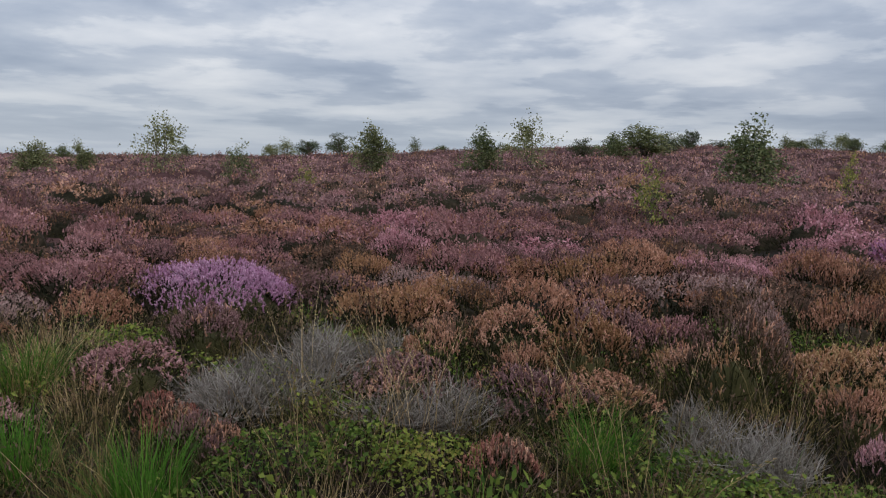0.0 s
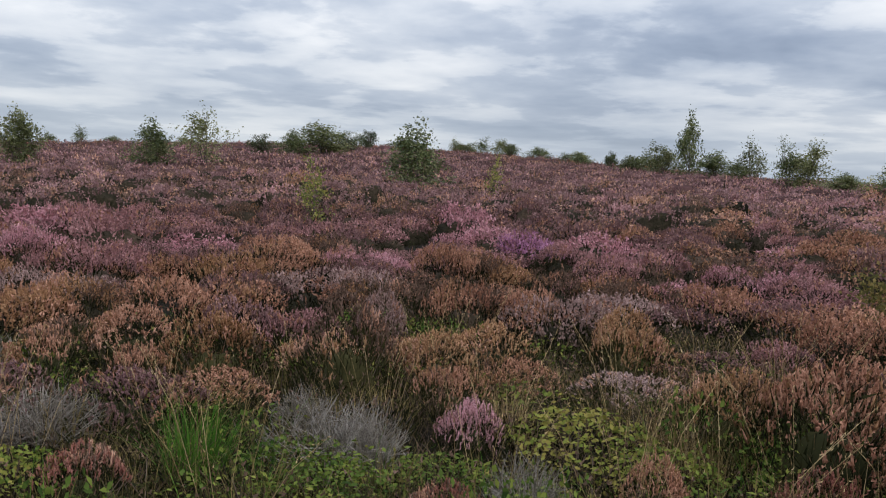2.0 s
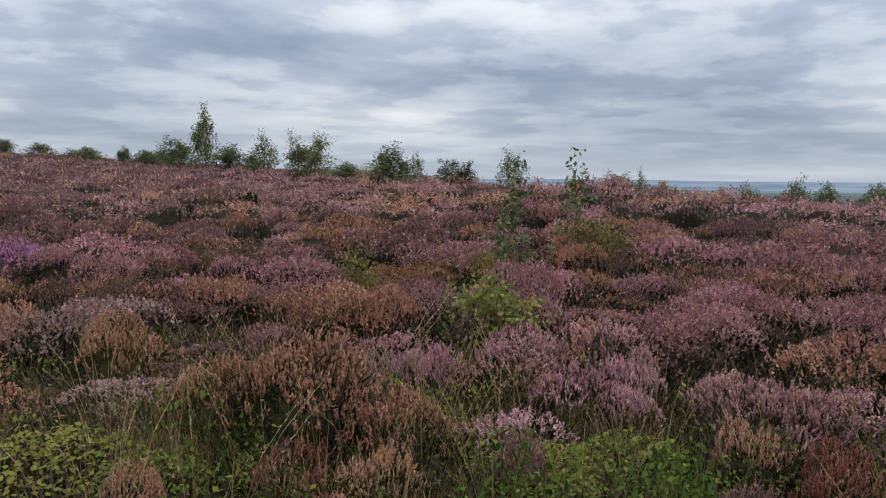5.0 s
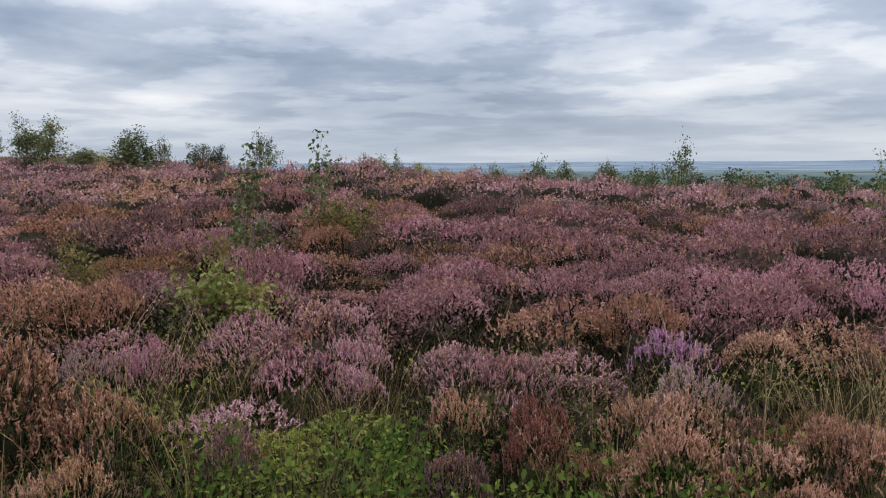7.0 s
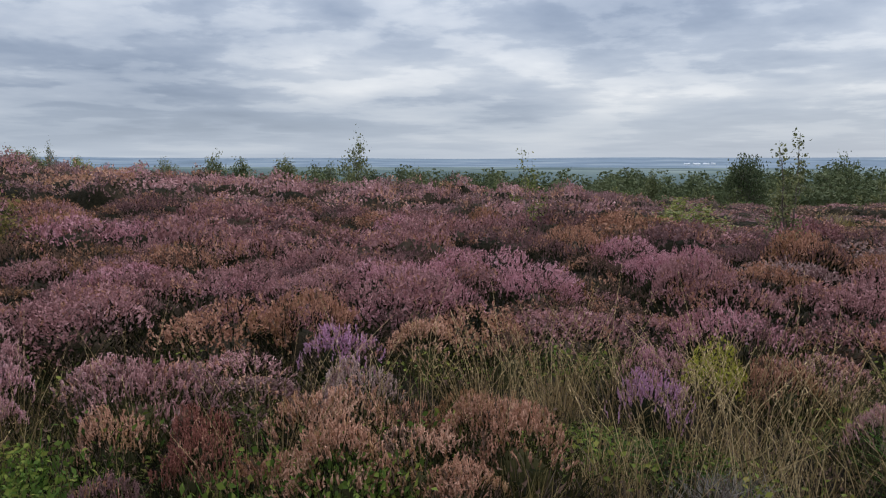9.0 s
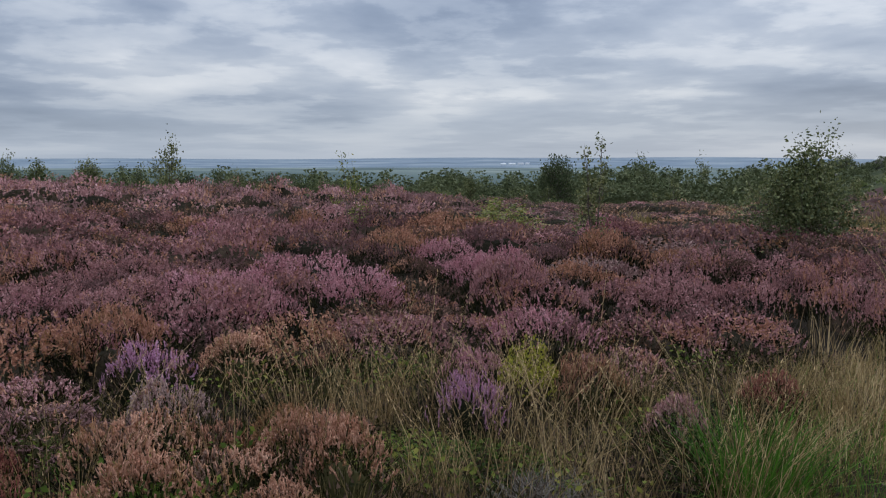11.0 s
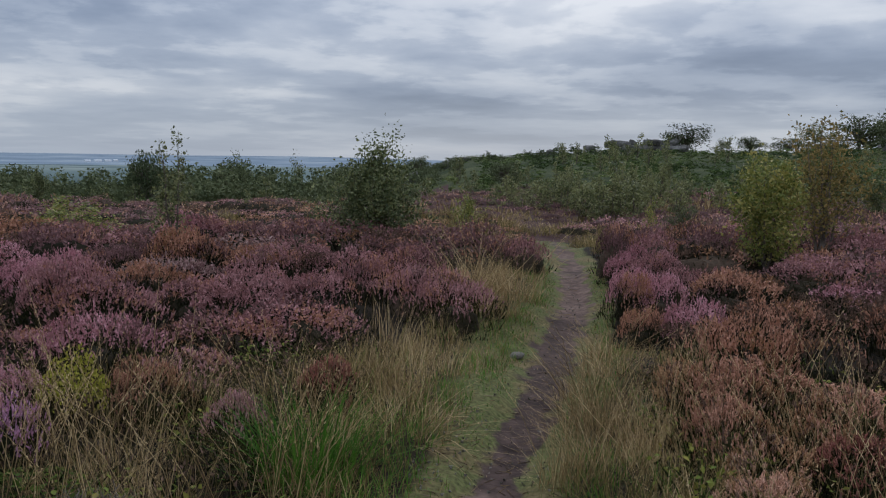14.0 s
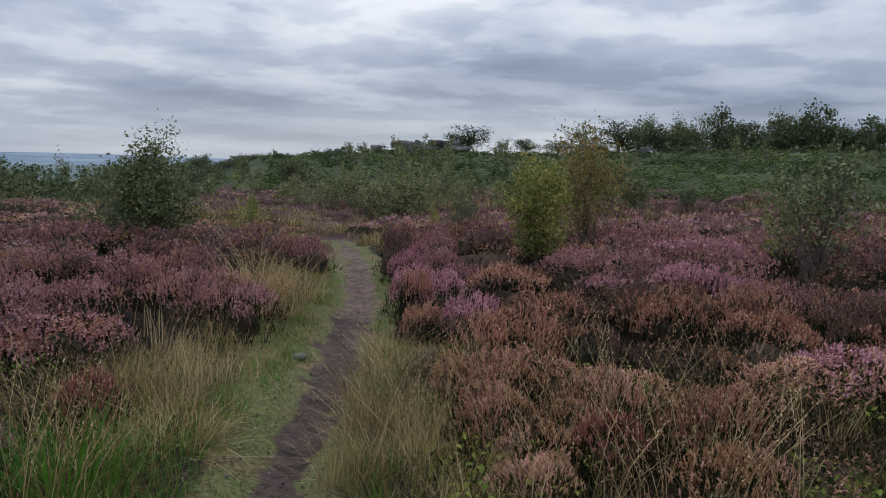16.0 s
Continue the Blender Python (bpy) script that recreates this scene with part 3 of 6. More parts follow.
PATCHES["tussock"] = [
    (0.84, 4.03, 0.23), (-1.31, 3.4, 0.25), (-2.59, 4.93, 0.3), (4.16, -3.26, 0.36),
    (-2.06, 3.79, 0.22),
]
PATCHES["straw"] = [
    (-3.96, 7.68, 0.46), (-2.01, 4.42, 0.21), (2.68, 4.08, 0.16), (3.45, 3.54, 0.19), (4.82, 4.05, 0.2), (3.44, 3.27, 0.25), (5.63, -1.74, 0.23),
    (4.66, -2.53, 0.23), (5.31, -3.29, 0.22), (4.49, -1.71, 0.18), (4.1, -2.5, 0.17), (6.79, -7.35, 0.4), (4.79, -4.43, 0.3),
    (5.76, -5.04, 0.27), (7.16, -8.29, 0.31), (7.05, -7.62, 0.38), (6.18, -7.07, 0.31), (3.64, -5.14, 0.31), (3.15, -4.79, 0.19), (3.29, -4.23, 0.16),
    (4.32, -6.25, 0.22), (5.67, -4.61, 0.28), (5.34, -4.91, 0.23),
    (-2.83, 5.79, 0.3), (-3.2, 6.5, 0.3), (-2.76, 5.32, 0.3), (-1.61, 3.52, 0.22), (-2.55, 4.65, 0.28), (7.18, -7.8, 0.42), (4.15, -5.92, 0.3), (4.25, -6.4, 0.28),
]
PATCHES["red"] = [
    (0.29, 3.73, 0.16), (-1.55, 4.32, 0.18), (1.77, 2.83, 0.16), (3.49, 2.46, 0.16), (3.02, 1.87, 0.16), (4.95, 0.21, 0.16), (4.62, 0.17, 0.17), (4.8, -3.85, 0.19),
    (2.16, -4.9, 0.25),
]
PATCHES["purple"] = [
    (6.65, 10.8, 0.4), (8.36, 14.61, 0.36), (6.61, -0.38, 0.29), (5.33, -2.2, 0.21),
]
PATCHES["brown"] = [
    (10.76, 2.81, 0.41), (6.48, -1.57, 0.26), (10.96, 3.08, 0.49), (1.99, -7.02, 0.37),
    (11.57, 3.17, 0.5),
]
PATCHES["gorse"] = [
    (5.56, -2.64, 0.24),
]



def hashed(i, j, k):
    """A fixed number from 0 to 1 for a cell of the moor."""
    v = math.sin(i * 127.1 + j * 311.7 + k * 74.7) * 43758.5453
    return v - math.floor(v)


def clump_at(x, y, cell):
    """The heather clump that covers x, y: how far out from its middle, its middle, and two numbers of its own."""
    ci, cj = math.floor(x / cell), math.floor(y / cell)
    best = None
    for i in (ci - 1, ci, ci + 1):
        for j in (cj - 1, cj, cj + 1):
            mx, my = (i + 0.15 + 0.7 * hashed(i, j, 1)) * cell, (j + 0.15 + 0.7 * hashed(i, j, 2)) * cell
            d = math.hypot(x - mx, y - my) / (cell * (0.50 + 0.28 * hashed(i, j, 3)))
            if best is None or d < best[0]:
                best = (d, mx, my, hashed(i, j, 4), hashed(i, j, 5))
    return best


def patch_at(x, y):
    best, kind = 1.0, None
    for k, spots in PATCHES.items():
        for px, py, pr in spots:
            d = math.hypot(x - px, y - py) / (pr * 1.12)
            if d < best:
                best, kind = d, k
    return kind


def growth_at(x, y, chance, cell=1.15):
    """What grows at x, y and how tall: a named patch, or else the moor's usual mixture in clumps."""
    d, mx, my, own, high = clump_at(x, y, cell)
    tall = (0.60 + 0.80 * high) * max(0.34, 1.14 - 0.80 * d * d)
    kind = patch_at(x, y)
    if kind:
        return kind, max(tall, 0.8)
    # low dark brown growth at clump edges stands in for shade between them
    if d > 0.93 or (d > 0.82 and chance < 0.5):
        return "brown", min(tall * 0.7, 0.42)
    drift = noise.fractal(Vector((mx * 0.30, my * 0.30, 3.3)), 0.9, 2.0, 3)
    az = math.degrees(math.atan2(mx, my)) % 360
    lean = -0.06 if 50 < az < 102 else -0.02 if 102 <= az < 146 else 0.50 if 146 <= az < 200 and math.hypot(x, y) < 10.5 else 0.16
    v = drift * 0.7 + (own - 0.5) * 2.0 + lean + (chance - 0.5) * 0.55
    if 146 <= az < 200 and math.hypot(x, y) < 9.5 and v < 0.24:
        return ("rust" if own < 0.42 else "red" if own < 0.58 else "orange" if own < 0.66 else "brown" if own < 0.72 else "pink" if own < 0.80 else "mauve_dark"), tall
    if v < -0.72:
        return "pink", tall
    if v < 0.10:
        return "mauve", tall
    if v < 0.24:
        return "mauve_dark", tall
    if v < 0.56:
        return "rust", tall
    if v < 0.68:
        return "pale", tall
    if v < 0.86:
        return "orange", tall
    return "brown", tall


# ---- heather ----


def spikes_flat(centres, ways, length, width, r):
    """Single-faced shoots, for sprigs and for bushes further off."""
    n = len(centres)
    ways = unit(ways)
    side = unit(np.cross(ways, unit(r.normal(size=(n, 3))))) * width[:, None] * 0.5
    up = ways * length[:, None]
    v = np.stack([centres + up * 0.6, centres - up * 0.4 + side, centres - up * 0.4 - side], 1)
    return v.reshape(-1, 3), np.arange(3 * n).reshape(n, 3)


def plumes(feet, ways, length, width, r, rings=2):
    """Stout lumpy flower spikes, three-sided, with one or two swellings."""
    n = len(feet)
    ways = unit(ways)
    side = unit(np.cross(ways, unit(r.normal(size=(n, 3)))))
    other = np.cross(ways, side)
    m = 2 + 3 * rings
    v = np.empty((n, m, 3))
    v[:, 0] = feet
    v[:, m - 1] = feet + ways * length[:, None]
    levels = (0.38,) if rings == 1 else (0.24, 0.66)
    for q, f in enumerate(levels):
        for i in range(3):
            a = 2.0944 * i + 1.05 * q
            w = (width * r.uniform(0.65, 1.25, n) * (1.0 if q == 0 else 0.8))[:, None]
            v[:, 1 + 3 * q + i] = feet + ways * (length * (f + r.uniform(-0.10, 0.10, n)))[:, None] + (side * math.cos(a) + other * math.sin(a)) * w
    f = [[0, 1 + (i + 1) % 3, 1 + i] for i in range(3)]
    for q in range(rings - 1):
        for i in range(3):
            k, a = (i + 1) % 3, 1 + 3 * q
            f += [[a + i, a + k, a + 3 + i], [a + k, a + 3 + k, a + 3 + i]]
    f += [[m - 1 - 3 + i, m - 1 - 3 + (i + 1) % 3, m - 1] for i in range(3)]
    f = np.array(f)
    return v.reshape(-1, 3), (f[None] + m * np.arange(n)[:, None, None]).reshape(-1, 3)


def heather_shape(seed, spikes, length, width, rings, sprigs, sprig, radius=0.38, high=0.40, stems=14, sprays=22, spread=0.075, body=(4, 9), reach=0.94, core=0.80, leafy=0.26, tiers=2):
    """A bushy mound: flower spikes in sprays over its top and shoulders, dark leafy sprigs below, a solid body standing
    in for the shade inside, stems at the foot.
    Gives the flowers, the spray that each face belongs to, and the rest with its marks: 0 sprigs, 1 stems, 2 body."""
    r = np.random.default_rng(seed)
    lump = r.uniform(0, 6.28, 5)

    def surface(x, y, scale=1.0):
        a = np.arctan2(y, x)
        edge_r = radius * (1 + 0.15 * np.sin(2 * a + lump[0]) + 0.09 * np.sin(3 * a + lump[1]) + 0.05 * np.sin(5 * a + lump[2]))
        rho = np.minimum(np.hypot(x, y) / (edge_r * scale), 1.0)
        h = high * scale * (1 - rho ** 2.3) ** 0.62 * (1 + 0.10 * np.sin(x / radius * 4.1 + lump[3]) * np.sin(y / radius * 3.7 + lump[4]))
        return rho, h

    def outward(x, y, up):
        return unit(np.stack([x / radius, y / radius, np.broadcast_to(up, x.shape)], 1))

    a, rho = r.uniform(0, 2 * math.pi, sprays), np.sqrt(r.uniform(0, 1, sprays)) * reach * 0.92
    sx, sy, lift = radius * rho * np.cos(a), radius * rho * np.sin(a), r.normal(size=sprays) * 0.03 * high / 0.4
    own = r.integers(0, sprays, spikes)
    x, y = sx[own] + r.normal(size=spikes) * spread, sy[own] + r.normal(size=spikes) * spread
    rho, h = surface(x, y)
    out = rho > reach
    x[out], y[out] = x[out] * 0.72, y[out] * 0.72
    rho, h = surface(x, y)
    long = length * r.uniform(0.7, 1.3, spikes)
    way = unit(outward(x, y, 2.6) + r.normal(size=(spikes, 3)) * 0.26)
    top = np.stack([x, y, np.maximum(h + lift[own], 0.06) * (1.06 - 0.24 * r.uniform(0, 1, spikes) ** 2.2)], 1)
    thick = width * r.uniform(0.75, 1.2, spikes)
    if rings:
        # a solid spike with florets standing out all round it
        cob = plumes(top - way * long[:, None] * 0.75, way, long, thick * 0.62, r, rings)
        m = 6
        k = np.linspace(-0.68, 0.16, m)
        c = top[:, None] + way[:, None] * (long[:, None] * k[None])[..., None] + r.normal(size=(spikes, m, 3)) * width * 0.55
        puff = spikes_flat(c.reshape(-1, 3), np.repeat(way, m, 0) + r.normal(size=(spikes * m, 3)) * 0.75, width * r.uniform(1.1, 1.9, spikes * m), width * r.uniform(0.9, 1.5, spikes * m), r)
        flowers, owner = join([cob, puff]), np.concatenate([np.repeat(own, len(cob[1]) // spikes), np.repeat(own, m)])
    else:
        m = tiers
        k = np.linspace(-0.62, 0.0, m)
        c = top[:, None] + way[:, None] * (long[:, None] * k[None])[..., None] + r.normal(size=(spikes, m, 3)) * width * 0.5
        flowers = spikes_flat(c.reshape(-1, 3), np.repeat(way, m, 0) + r.normal(size=(spikes * m, 3)) * 0.45, np.repeat(long, m) * (0.72 if m == 2 else 0.50), np.repeat(thick, m) * (2.1 if m == 2 else 1.55), r)
        owner = np.repeat(own, m)
    a, rho = r.uniform(0, 2 * math.pi, sprigs), np.sqrt(r.uniform(0.05, 1, sprigs))
    x, y = radius * rho * np.cos(a), radius * rho * np.sin(a)
    rho, h = surface(x, y)
    base = np.stack([x, y, h * r.uniform(0.25, 0.93, sprigs) + 0.02], 1)
    greens = spikes_flat(base, outward(x, y, 1.6) + r.normal(size=(sprigs, 3)) * 0.35, sprig * r.uniform(0.6, 1.5, sprigs), sprig * leafy * r.uniform(0.7, 1.3, sprigs), r)
    pieces, marks = [greens], [np.zeros(len(greens[1]), int)]
    if stems:
        a, rho = r.uniform(0, 2 * math.pi, stems), np.sqrt(r.uniform(0.2, 1, stems)) * 0.9
        x, y = radius * rho * np.cos(a), radius * rho * np.sin(a)
        tip = np.stack([x, y, surface(x, y)[1] * 0.9], 1)
        s = rods(tip * np.array([0.3, 0.3, 0.0]) - np.array([0, 0, 0.05]), tip, 0.004, 0.0018)
        pieces.append(s)
        marks.append(np.ones(len(s[1]), int))
    # solid core added where a bush has only inner shade
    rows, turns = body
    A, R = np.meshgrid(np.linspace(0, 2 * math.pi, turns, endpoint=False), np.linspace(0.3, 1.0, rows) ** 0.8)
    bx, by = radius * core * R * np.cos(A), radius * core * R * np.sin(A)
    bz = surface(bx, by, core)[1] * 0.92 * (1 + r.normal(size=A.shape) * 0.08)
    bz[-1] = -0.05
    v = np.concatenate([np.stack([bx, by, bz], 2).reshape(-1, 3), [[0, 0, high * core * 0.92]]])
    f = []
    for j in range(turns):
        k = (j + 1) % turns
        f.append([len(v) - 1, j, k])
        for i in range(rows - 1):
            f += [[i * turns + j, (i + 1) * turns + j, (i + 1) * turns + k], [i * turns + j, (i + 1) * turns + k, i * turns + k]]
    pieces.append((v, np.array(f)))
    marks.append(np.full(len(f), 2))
    gv, gt = join(pieces)
    return flowers, owner, (gv, gt, np.concatenate(marks))


def dead_shape(seed, twigs, radius=0.34, high=0.36, thick=0.0022):
    """A bare grey heather bush: forked, splayed twigs."""
    r = np.random.default_rng(seed)
    a = r.uniform(0, 2 * math.pi, twigs)
    rho = np.sqrt(r.uniform(0.02, 1, twigs))
    tip = np.stack([radius * rho * np.cos(a), radius * rho * np.sin(a), high * (1 - 0.5 * rho ** 2) * r.uniform(0.55, 1.1, twigs)], 1)
    foot = tip * np.array([0.3, 0.3, 0.0]) + r.normal(size=(twigs, 3)) * np.array([0.04, 0.04, 0.0])
    bow = (foot * 0.45 + tip * 0.55) + r.normal(size=(twigs, 3)) * 0.03
    bow[:, 2] = tip[:, 2] * 0.62
    pieces = [rods(foot, bow, thick * 1.5, thick), rods(bow, tip, thick, thick * 0.5)]
    for _ in range(2):
        end = bow + (tip - bow) * 0.6 + r.normal(size=(twigs, 3)) * 0.06
        pieces.append(rods(bow + (tip - bow) * r.uniform(0.1, 0.6, (twigs, 1)), end, thick * 0.7, thick * 0.4))
    return join(pieces)


NEAR, MIDDLE = 6.9, 12.0
SHAPES = 4
near_shapes = [heather_shape(10 + s, 390, 0.060, 0.0108, 1, 900, 0.072, core=0.52, leafy=0.13, spread=0.075, reach=0.86, radius=(0.44, 0.47, 0.49, 0.42)[s], high=(0.43, 0.40, 0.35, 0.46)[s], sprays=(20, 26, 18, 22)[s]) for s in range(SHAPES)]
tight_shapes = [heather_shape(30 + s, 260, 0.052, 0.0108, 1, 300, 0.060, core=0.60, leafy=0.12, radius=0.38, high=0.27, sprays=26) for s in range(2)]
near_green = [mesh_of("heather_foliage", g[0], g[1], [shaded_foliage_mat, stem_mat, shaded_foliage_mat], g[2]) for f, o, g in near_shapes]
tight_green = [mesh_of("heather_foliage", g[0], g[1], [shaded_foliage_mat, stem_mat, shaded_foliage_mat], g[2]) for f, o, g in tight_shapes]
MIXED_WITH = {"mauve": ("mauve_dark", "rust"), "mauve_dark": ("rust", "brown"), "pink": ("mauve", "mauve_dark"), "purple": ("mauve", "mauve_dark"), "rust": ("orange", "brown"),
              "orange": ("rust", "brown"), "red": ("rust", "brown"), "pale": ("rust", "mauve_dark"), "brown": ("rust", "orange")}


def bloom_mesh(k, f, own, seed):
    """Flower spikes of one colour with some of two others between, a spray at a time."""
    r = np.random.default_rng(seed)
    u = r.uniform(size=own.max() + 1)[own]
    if k == "brown":
        few = r.uniform(size=own.max() + 1)[own] < 0.4
        f, u = (f[0], f[1][few]), u[few]
    return mesh_of("bloom", f[0], f[1], [flower_mats[k]] + [flower_mats[m] for m in MIXED_WITH[k]], np.where(u < 0.72, 0, np.where(u < 0.88, 1, 2)))


near_flowers = {k: [bloom_mesh(k, f, o, 5 + n) for n, (f, o, g) in enumerate(tight_shapes if k == "purple" else near_shapes)] for k in FLOWER}
HEATHER_LABEL = {
    "mauve": "bushy heather with mauve-pink flower spikes", "mauve_dark": "dusky mauve heather going over, on dark stems",
    "pink": "bright pink flowering heather bush on the moor", "purple": "dense heather cushion in full lilac-purple flower",
    "rust": "heather bush with faded rusty pink spikes", "orange": "withered heather bush with orange-brown flower heads",
    "red": "low reddish-brown heather bush gone to seed", "pale": "heather bush with pale pinkish-white faded flowers",
    "brown": "dark brown dying heather bush with few flowers, some set as gap shade",
}
dead_meshes = [mesh_of("dead_heather", *dead_shape(50 + s, 190, thick=0.0025), [dead_mat]) for s in range(3)]


def bilberry_shape(seed, n=820, radius=0.30, high=0.26):
    """A low leafy mound with its thin green stems."""
    r = np.random.default_rng(seed)
    a, rho = r.uniform(0, 2 * math.pi, n), np.sqrt(r.uniform(0, 1, n))
    z = high * (1 - 0.45 * rho ** 2) * r.uniform(0.45, 1.05, n)
    c = np.stack([radius * rho * np.cos(a), radius * rho * np.sin(a), z], 1)
    lv = leaves(c, r.uniform(0.014, 0.027, n), r, flat=0.9)
    tip = c[:60] * np.array([1, 1, 0.95])
    st = rods(tip * np.array([0.6, 0.6, 0.0]), tip, 0.0022, 0.0012)
    return lv, st


bil = [bilberry_shape(70 + s) for s in range(3)]
bil_leaf = [mesh_of("bilberry_leaves", *l, [bilberry_mat]) for l, s in bil]
bil_stem = [mesh_of("bilberry_stems", *s, [stem_mat]) for l, s in bil]
gorse_leaf = [mesh_of("shoots", *l, [gorse_mat]) for l, s in (bilberry_shape(90, 900, 0.26, 0.40),)]


def tussock_shape(seed, n, length, width, spread=0.16, lean=0.35, bend=0.28, stray=0.5):
    r = np.random.default_rng(seed)
    a = r.uniform(0, 2 * math.pi, n)
    rho = np.sqrt(r.uniform(0, 1, n)) * spread
    roots = np.stack([rho * np.cos(a), rho * np.sin(a), np.full(n, -0.03)], 1)
    return blades(roots, a + r.normal(size=n) * stray, length * r.uniform(0.4, 1.12, n), width * r.uniform(0.6, 1.3, n), np.abs(r.normal(size=n)) * lean * (0.4 + rho / spread), bend * r.uniform(0.3, 1.3, n))


def stalk_shape(seed, n, length):
    """Tall dry grass stalks with drooping seed heads."""
    r = np.random.default_rng(seed)
    a = r.uniform(0, 2 * math.pi, n)
    rho = np.sqrt(r.uniform(0, 1, n)) * 0.15
    root = np.stack([rho * np.cos(a), rho * np.sin(a), np.zeros(n)], 1)
    way = unit(np.stack([np.cos(a) * 0.35, np.sin(a) * 0.35, np.ones(n)], 1) + r.normal(size=(n, 3)) * 0.16)
    ln = length * r.uniform(0.6, 1.15, n)[:, None]
    half = root + way * ln * 0.6
    way2 = unit(way + np.stack([np.cos(a), np.sin(a), -0.2 * np.ones(n)], 1) * 0.3)
    tip = half + way2 * ln * 0.4
    pieces = [rods(root, half, 0.0019, 0.0015), rods(half, tip, 0.0015, 0.0008)]
    m = 9
    k = np.linspace(0.0, 0.35, m)
    c = (tip[:, None] - way2[:, None] * (ln * k[None])[..., None] + r.normal(size=(n, m, 3)) * 0.006).reshape(-1, 3)
    pieces.append(buds(c, np.repeat(way2, m, 0) + r.normal(size=c.shape) * 0.35, 0.020, 0.0032, r))
    return join(pieces)


green_tuft = [mesh_of("blades", *tussock_shape(110 + s, 420, 0.48, 0.0055), [green_grass_mat]) for s in range(3)]
straw_tuft = [mesh_of("blades", *tussock_shape(120 + s, 280, 0.54, 0.0032, spread=0.21, lean=0.62, bend=0.36, stray=1.1), [straw_mat if s else mixed_grass_mat]) for s in range(4)]
old_blades = mesh_of("dry_grass", *tussock_shape(126, 60, 0.44, 0.0040, spread=0.20, lean=0.8, bend=0.45), [straw_mat])
stalks = [mesh_of("seed_head", *stalk_shape(130 + s, 8, 0.80), [straw_mat]) for s in range(3)]


def planted(name, mesh, x, y, turn, size, tall, label, category, group):
    tall = tall * min(1.0, size + 0.2)
    ob = new(name, mesh)
    ob.matrix_basis = Matrix.LocRotScale((x, y, float(ground(x, y)) - 0.015), Euler((rng.uniform(-0.07, 0.07), rng.uniform(-0.07, 0.07), turn)), (size, size, tall))
    return tagged(ob, label, category, group)


def jittered(r0, r1, step, az0=-40.0, az1=192.0):
    """Spots about step apart over a sector of the moor."""
    n = int(r1 / step) + 1
    gxx, gyy = np.meshgrid(np.arange(-n, n + 1) * step, np.arange(-n, n + 1) * step * 0.9)
    gxx = gxx + (np.arange(gxx.shape[0]) % 2)[:, None] * step * 0.5
    x = (gxx + rng.uniform(-0.46, 0.46, gxx.shape) * step).ravel()
    y = (gyy + rng.uniform(-0.46, 0.46, gyy.shape) * step).ravel()
    r = np.hypot(x, y)
    az = np.degrees(np.arctan2(x, y))
    az = np.where(az < (-120 if az1 < 240 else 0), az + 360, az)
    ok = (r > r0) & (r < r1) & (az > az0) & (az < az1)
    return x[ok], y[ok], r[ok], az[ok]


def nearest(x, y):
    """Distance from the viewer's few steps."""
    return min(math.hypot(x, y), math.hypot(x - 0.5, y + 0.2), math.hypot(x - 0.9, y + 0.5), math.hypot(x - 1.05, y + 1.0))


def clear_of_camera(x, y):
    """Keeps the bushes off the trodden ground where the viewer stands."""
    return nearest(x, y) > 3.15


# ---- the nearest plants, each a thing of its own ----
taken = []


def room_for(x, y, gap_needed):
    return all((x - a) ** 2 + (y - b) ** 2 > gap_needed * gap_needed for a, b in taken)


def grow(kind, x, y, size, tall):
    """One plant of a kind at x, y."""
    taken.append((x, y))
    turn = float(rng.uniform(0, 6.28))
    s = int(rng.integers(0, 12))
    if kind == "grey":
        return planted("dead_heather", dead_meshes[s % 3], x, y, turn, size, tall, "dead heather bush of bare silvery-grey twigs", "dead bush", "dead heather bushes")
    if kind == "bilberry":
        thing = planted("bilberry_bush", bil_stem[s % 3], x, y, turn, size * 1.25, tall, "low bilberry bush with small fresh green leaves", "shrub", "bilberry bushes")
        part("foliage", bil_leaf[s % 3], thing, kind="stuff")
        return thing
    if kind == "gorse":
        thing = planted("yellow_shrub", bil_stem[s % 3], x, y, turn, size, tall, "small yellow-green leafy shrub among the heather", "shrub", "")
        part("foliage", gorse_leaf[0], thing, kind="stuff")
        return thing
    if kind == "tussock":
        thing = planted("grass_tussock", green_tuft[s % 3], x, y, turn, size, tall, "tussock of long bright green grass blades", "grass", "green grass tussocks")
        part("dry_grass", old_blades, thing, "withered straw-coloured blades", kind="stuff")
        return thing
    if kind == "straw":
        thing = planted("dry_grass_tuft", straw_tuft[s % 4], x, y, turn, size * 1.1, tall, "tuft of dry straw-coloured moor grass", "grass", "dry grass tufts")
        if s % 2 == 0:
            part("seed_head", stalks[s % 3], thing, "tall dry stalks with seed heads", kind="stuff")
        return thing
    tight = kind == "purple"
    k = s % 2 if tight else s % SHAPES
    thing = planted("heather_bush", (tight_green if tight else near_green)[k], x, y, turn, size, tall, HEATHER_LABEL[kind], "heather", "heather bushes on the moor")
    part("bloom", near_flowers[kind][k], thing, kind="stuff")
    return thing


def near_enough(x, y, kind):
    reach = 12.0 if kind in ("purple", "gorse") else NEAR
    return math.hypot(x, y) < reach and clear_of_camera(x, y)


